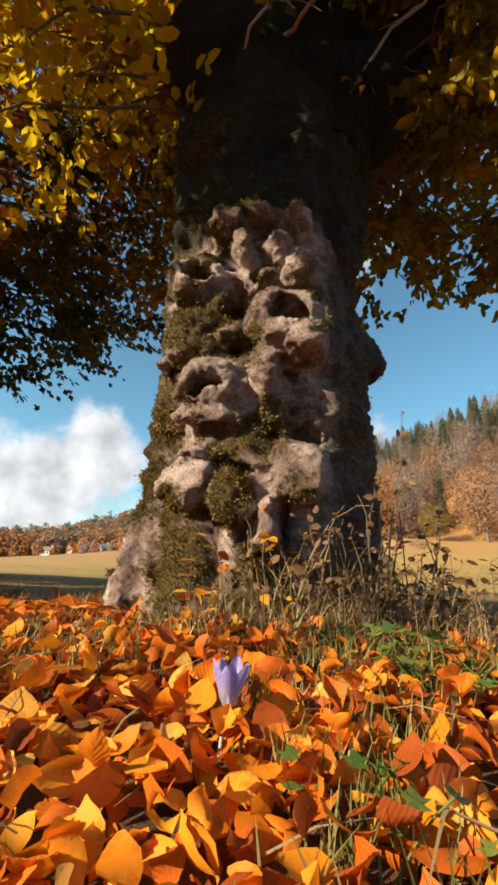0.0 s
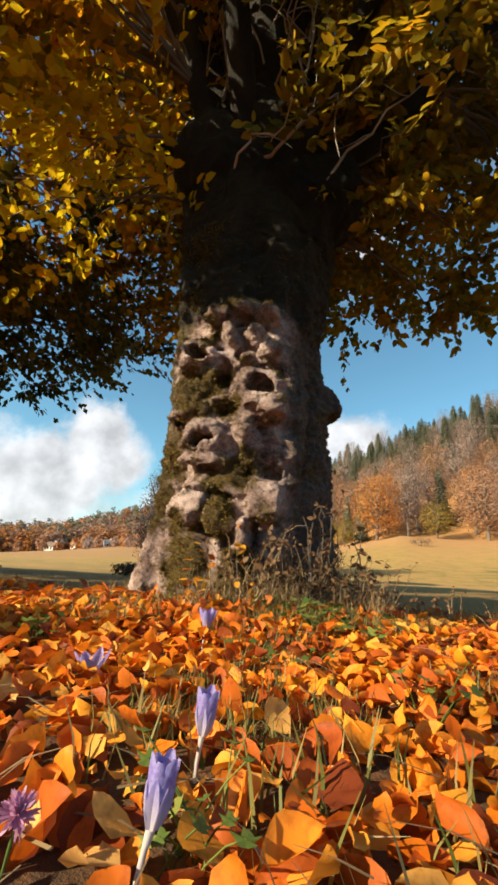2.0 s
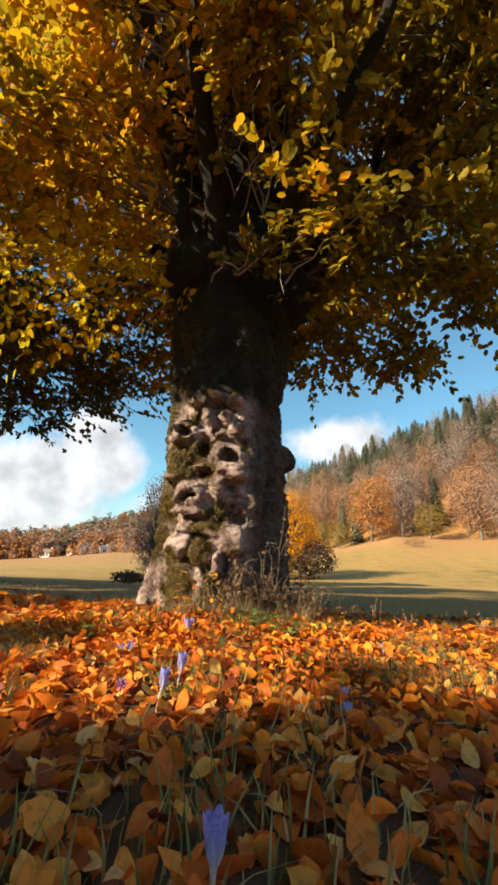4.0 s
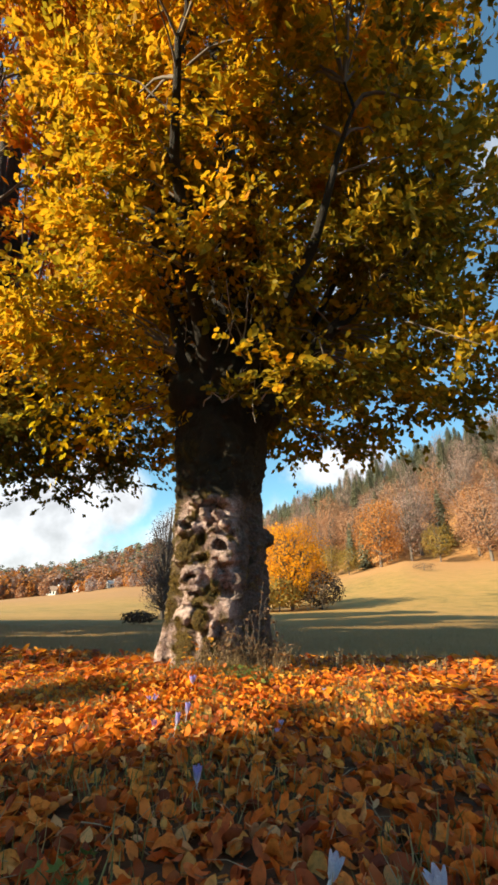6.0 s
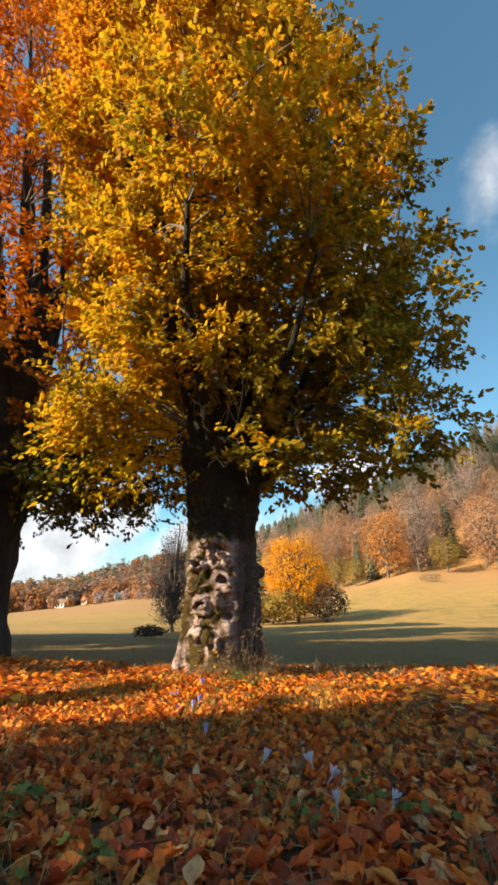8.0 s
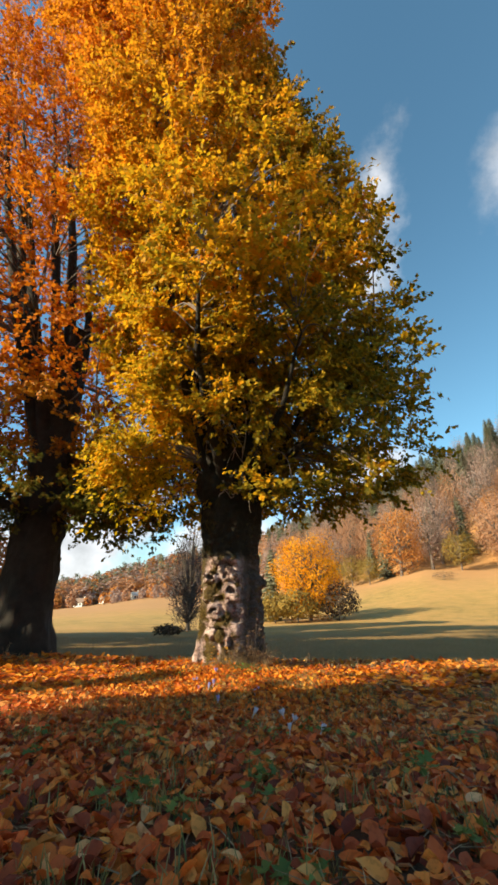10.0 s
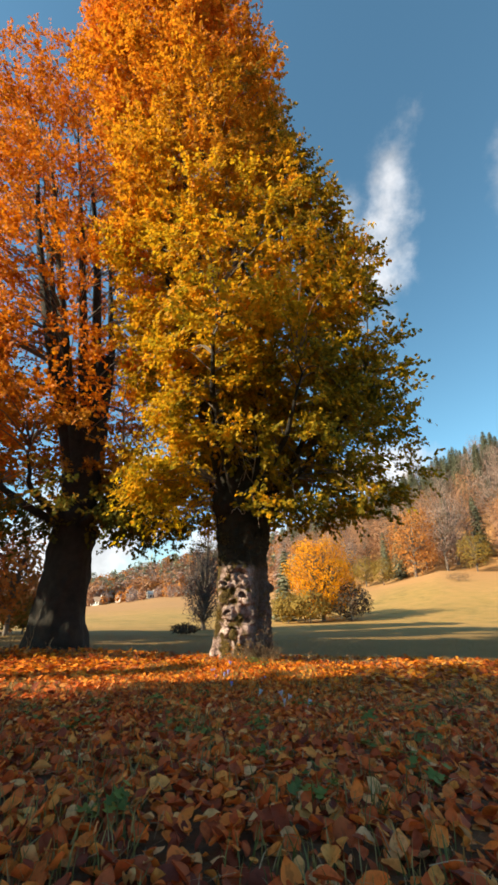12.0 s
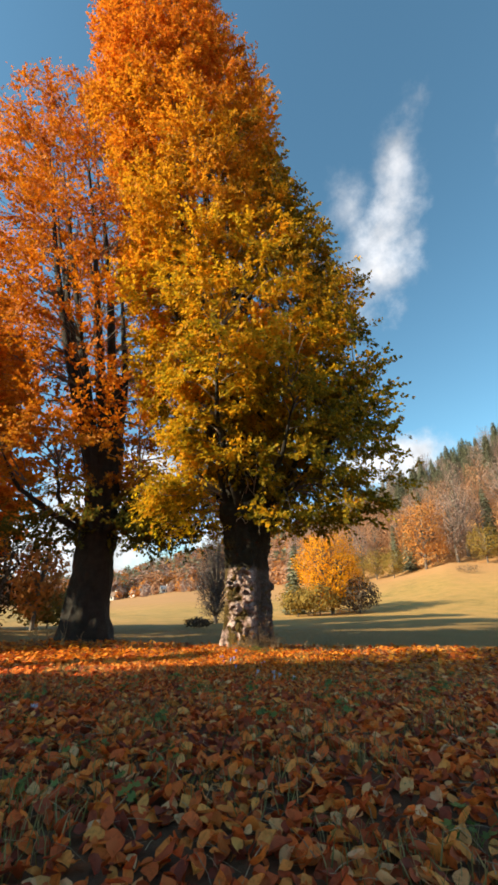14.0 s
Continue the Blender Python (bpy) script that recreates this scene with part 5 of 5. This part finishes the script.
def lobed_leaf(rng, root, heading_, length, size):
    """A scalloped herb leaf on a thin stalk, added to the lists."""
    tip = np.array(root) + np.array([math.cos(heading_) * length * 0.7, math.sin(heading_) * length * 0.7, length * rng.uniform(0.5, 0.9)])
    sv, sf = tube(curve_points(root, tip, 4, length * 0.1), [0.0015, 0.0013, 0.001, 0.001], 4)
    n = 12
    a = np.linspace(0, 2 * np.pi, n, endpoint=False)
    r = size * (0.72 + 0.28 * np.cos(5 * a)) * (1 - 0.3 * np.cos(a) ** 8 * (np.cos(a) < 0))
    nor = unit(np.array([math.cos(heading_) * 0.3, math.sin(heading_) * 0.3, 1.0]) + rng.normal(0, 0.25, 3))
    u = unit(np.cross(nor, (0.3, 0.9, 0.1)))
    w = np.cross(nor, u)
    ring = tip + u * (r * np.cos(a))[:, None] + w * (r * np.sin(a))[:, None] + nor * (size * 0.15 * np.cos(5 * a))[:, None]
    lv = np.concatenate([[tip], ring])
    lf = np.array([(0, 1 + k, 1 + (k + 1) % n) for k in range(n)])
    return joined([(sv, np.concatenate([sf[:, :3], sf[:, [0, 2, 3]]])), (lv, lf)])


def herb(x, y, seed, leaves=9, size=0.022, high=0.06):
    rng = np.random.default_rng(seed)
    z0 = float(land(x, y))
    plant = thing("herb", (x, y, z0), "low green herb with scalloped leaves among litter", "plant", "green herbs")
    for _ in range(leaves):
        v, f = lobed_leaf(rng, (rng.normal(0, 0.02), rng.normal(0, 0.02), -0.005), rng.uniform(0, 6.28), high * rng.uniform(0.6, 1.4), size * rng.uniform(0.7, 1.25))
        part("leaf", fast_mesh("leaf", v, f, M_HERB, True), None, plant)


HERBS = [(0.18, 1.12), (0.30, 1.0), (0.38, 1.1), (0.36, 0.92), (0.45, 0.88), (0.12, 0.60), (0.22, 0.55), (0.03, -0.02), (0.42, 0.35), (-0.45, 0.75),
         (1.15, -1.97), (1.0, -1.8), (-0.35, -1.92), (0.06, -2.36), (2.45, -2.84), (2.6, -2.6), (1.48, -2.6), (1.42, -2.86), (0.7, -2.9), (0.2, -3.4), (1.0, -4.4), (0.3, -4.6)]
for n, (x, y) in enumerate(HERBS):
    herb(x, y, 200 + n, 14, (0.014 if y < 0.7 else 0.021) if y > -1.5 else 0.03, 0.09 if y > -1.5 else 0.095)
rng = np.random.default_rng(93)
for n in range(56):
    herb(rng.uniform(-1.2, 3.2), rng.uniform(-6.0, -1.2), 240 + n, 11, 0.026, 0.085)


def dry_weed(x, y, seed, high, stems, spread, mat, label, leaves=6, thick=0.0022):
    """Withered stems that arch out of one root, with a few shrivelled leaves."""
    rng = np.random.default_rng(seed)
    z0 = float(land(x, y))
    weed = thing("dry_weed", (x, y, z0), label, "weed", "withered growth at the trunk")
    blades = []
    for k in range(stems):
        a = rng.uniform(0, 6.28)
        L = high * rng.uniform(0.5, 1.1)
        end = np.array([math.cos(a) * spread * rng.uniform(0.2, 1.0), math.sin(a) * spread * rng.uniform(0.2, 0.8), L])
        p = curve_points((rng.normal(0, 0.02), rng.normal(0, 0.02), -0.02), end, 9, L * rng.uniform(0.0, 0.25), 0.25 * L, rng)
        v, f = tube(p, np.linspace(thick * rng.uniform(0.7, 1.5), thick * 0.35, 9), 5, k)
        part("stem", fast_mesh("stem", v, f, mat, True), None, weed)
        q = p[rng.integers(3, 9, leaves)] + rng.normal(0, 0.006, (leaves, 3))
        blades.append(scatter(LEAF6, LEAF6_F, q, spin(rng, leaves, 1.2), rng.uniform(0.012, 0.04, leaves)))
    v, f = joined(blades)
    part("withered_leaves", fast_mesh("withered_leaves", v, f, M_DEAD), None, weed, "", "stuff")


rng = np.random.default_rng(91)
for n in range(15):
    dry_weed(0.05 + 0.045 * n + rng.normal(0, 0.03), 1.24 + 0.012 * n + rng.normal(0, 0.04), 300 + n, rng.uniform(0.16, 0.34), 7, 0.22, M_STRAW, "tangle of dry straw-coloured weeds at the trunk's foot")
for x, y, h, st in [(0.42, 1.42, 0.62, 3), (0.55, 1.48, 0.55, 3), (0.66, 1.5, 0.36, 3), (0.80, 1.55, 0.30, 3), (0.36, 1.35, 0.45, 4), (0.95, 1.6, 0.26, 3)]:
    dry_weed(x, y, int(1000 * x), h, st, 0.16, M_TWIG, "dark bramble stems beside the beech trunk", 10, 0.0035)
for x, y, h in [(2.35, 1.6, 0.20), (1.95, 1.8, 0.15), (2.2, 1.9, 0.13), (2.7, 1.7, 0.17), (1.5, 2.0, 0.16), (1.2, 1.9, 0.2), (-4.6, 2.3, 0.4), (-4.2, 2.2, 0.5), (-3.9, 2.4, 0.35), (-5.0, 2.4, 0.4), (-1.6, 2.3, 0.2)]:
    dry_weed(x, y, int(abs(900 * x)), h, 4, 0.12, M_STRAW, "dry pale stalks at the edge of the grass", 5, 0.004)


def seedling(x, y, seed, high):
    rng = np.random.default_rng(seed)
    z0 = float(land(x, y))
    plant = thing("seedling", (x, y, z0), "small seedling with red and yellow leaves at the trunk", "plant", "seedlings at the trunk")
    p = curve_points((0, 0, -0.02), (rng.normal(0, 0.04), rng.normal(0, 0.02), high), 6, 0.0, 0.1, rng)
    v, f = tube(p, np.linspace(0.002, 0.001, 6), 5)
    part("stem", fast_mesh("stem", v, f, M_TWIG, True), None, plant)
    for k in range(7):
        q = p[rng.integers(2, 6)] + rng.normal(0, 0.012, 3)
        v, f = scatter(LEAF6, LEAF6_F, q[None], spin(rng, 1, 0.8), np.array([rng.uniform(0.03, 0.05)]))
        part("leaf", fast_mesh("leaf", v, f, M_REDLEAF), None, plant)


for n, (x, y, h) in enumerate([(-0.10, 1.18, 0.16), (-0.04, 1.2, 0.22), (-0.14, 1.2, 0.12), (0.03, 1.2, 0.28), (0.12, 1.2, 0.15)]):
    seedling(x, y, 400 + n, h)


def tussock(x, y, seed, blades, long):
    """A tussock of withered grass: thin blades that bend over."""
    rng = np.random.default_rng(seed)
    z0 = float(land(x, y))
    pieces = []
    for k in range(blades):
        a, L, w = rng.uniform(0, 6.28), long * rng.uniform(0.5, 1.2), rng.uniform(0.0012, 0.0028)
        d, q = np.array([math.cos(a), math.sin(a), 0]), np.array([-math.sin(a), math.cos(a), 0])
        lean, v = rng.uniform(0.2, 1.1), []
        root = np.array([rng.normal(0, 0.03), rng.normal(0, 0.02), -0.01])
        for s in np.linspace(0, 1, 7):
            mid = root + d * L * lean * s ** 1.6 + np.array([0, 0, L * (s - 0.55 * lean * s ** 2.4)])
            v += [mid - q * w * (1 - 0.85 * s), mid + q * w * (1 - 0.85 * s)]
        pieces.append((np.array(v), np.array([(2 * i, 2 * i + 1, 2 * i + 3, 2 * i + 2) for i in range(6)])))
    v, f = joined(pieces)
    ob = new("grass_tussock", fast_mesh("grass_tussock", v, f, M_STRAW))
    ob.location = (x, y, z0)
    tagged(ob, "tussock of bent dry straw-pale grass at the trunk", "grass", "withered growth at the trunk")


rng = np.random.default_rng(92)
for n in range(34):
    tussock(rng.uniform(-0.14, 0.62), 1.16 + rng.uniform(0, 0.14) + (0.12 if n > 22 else 0), 500 + n, 26, rng.uniform(0.10, 0.26))
for n in range(14):
    tussock(rng.uniform(0.6, 3.0), rng.uniform(1.7, 2.2), 560 + n, 16, rng.uniform(0.08, 0.18))
for n in range(10):
    tussock(rng.uniform(-5.6, -1.2), rng.uniform(2.1, 2.6), 580 + n, 16, rng.uniform(0.08, 0.2))


# ---- houses across the valley ----
def house(x, y, turn, wide, deep, wall_h, roof_h, wall_c, roof_c, label):
    z0 = float(land(x, y)) - 0.3
    home = thing("house", (0, 0, 0), label, "house", "houses across the valley")
    wall, roof, pane = plain("plaster", wall_c, 0.8, 0.2, 2.0), plain("roof_tiles", roof_c, 0.8, 0.4, 3.0), plain("window_pane", (0.05, 0.06, 0.08), 0.15, 0.1)
    bm = bmesh.new()
    bmesh.ops.create_cube(bm, size=1, matrix=Matrix.Translation((0, 0, wall_h / 2)) @ Matrix.Diagonal((wide, deep, wall_h, 1)))
    part("wall", bm, wall, home)
    bm = bmesh.new()
    o = 0.5
    pts = [bm.verts.new(p) for p in [(-wide / 2 - o, -deep / 2 - o, wall_h - 0.1), (wide / 2 + o, -deep / 2 - o, wall_h - 0.1), (wide / 2 + o, deep / 2 + o, wall_h - 0.1), (-wide / 2 - o, deep / 2 + o, wall_h - 0.1), (-wide / 2 - o, 0, wall_h + roof_h), (wide / 2 + o, 0, wall_h + roof_h)]]
    for q in [(0, 1, 5, 4), (2, 3, 4, 5), (0, 4, 3), (1, 2, 5), (3, 2, 1, 0)]:
        bm.faces.new([pts[k] for k in q])
    part("roof", bm, roof, home)
    bm = bmesh.new()
    bmesh.ops.create_cube(bm, size=1, matrix=Matrix.Translation((wide * 0.2, 0.8, wall_h + roof_h)) @ Matrix.Diagonal((0.7, 0.7, 1.6, 1)))
    part("chimney", bm, wall, home)
    for k in (-0.3, 0.0, 0.3):
        bm = bmesh.new()
        bmesh.ops.create_cube(bm, size=1, matrix=Matrix.Translation((wide * k, -deep / 2 - 0.01, wall_h * 0.55)) @ Matrix.Diagonal((1.1, 0.1, 1.4, 1)))
        part("window", bm, pane, home)
    home.matrix_basis = pose(x, y, z0, 0, 0, turn)


for x, y, turn, w, d, h, r, wc, rc, lab in [
        (-96, 258, 15, 8, 6, 2.6, 2.6, (0.72, 0.71, 0.68), (0.30, 0.28, 0.28), "white house with a grey roof across the valley"),
        (-113, 246, -20, 7, 6, 2.6, 2.4, (0.74, 0.72, 0.70), (0.24, 0.16, 0.12), "white house with a brown roof across the valley"),
        (-87, 266, 40, 6, 5, 2.4, 2.2, (0.66, 0.66, 0.66), (0.40, 0.40, 0.42), "pale house with a light grey roof across the valley"),
        (-105, 262, 60, 6, 5, 2.4, 2.2, (0.72, 0.71, 0.70), (0.34, 0.30, 0.28), "white house with a dull roof across the valley"),
        (-70, 268, 10, 9, 5, 2.0, 1.8, (0.60, 0.56, 0.50), (0.46, 0.44, 0.42), "low farm building with a pale roof across the valley")]:
    house(x, y, turn, w, d, h, r, wc, rc, lab)
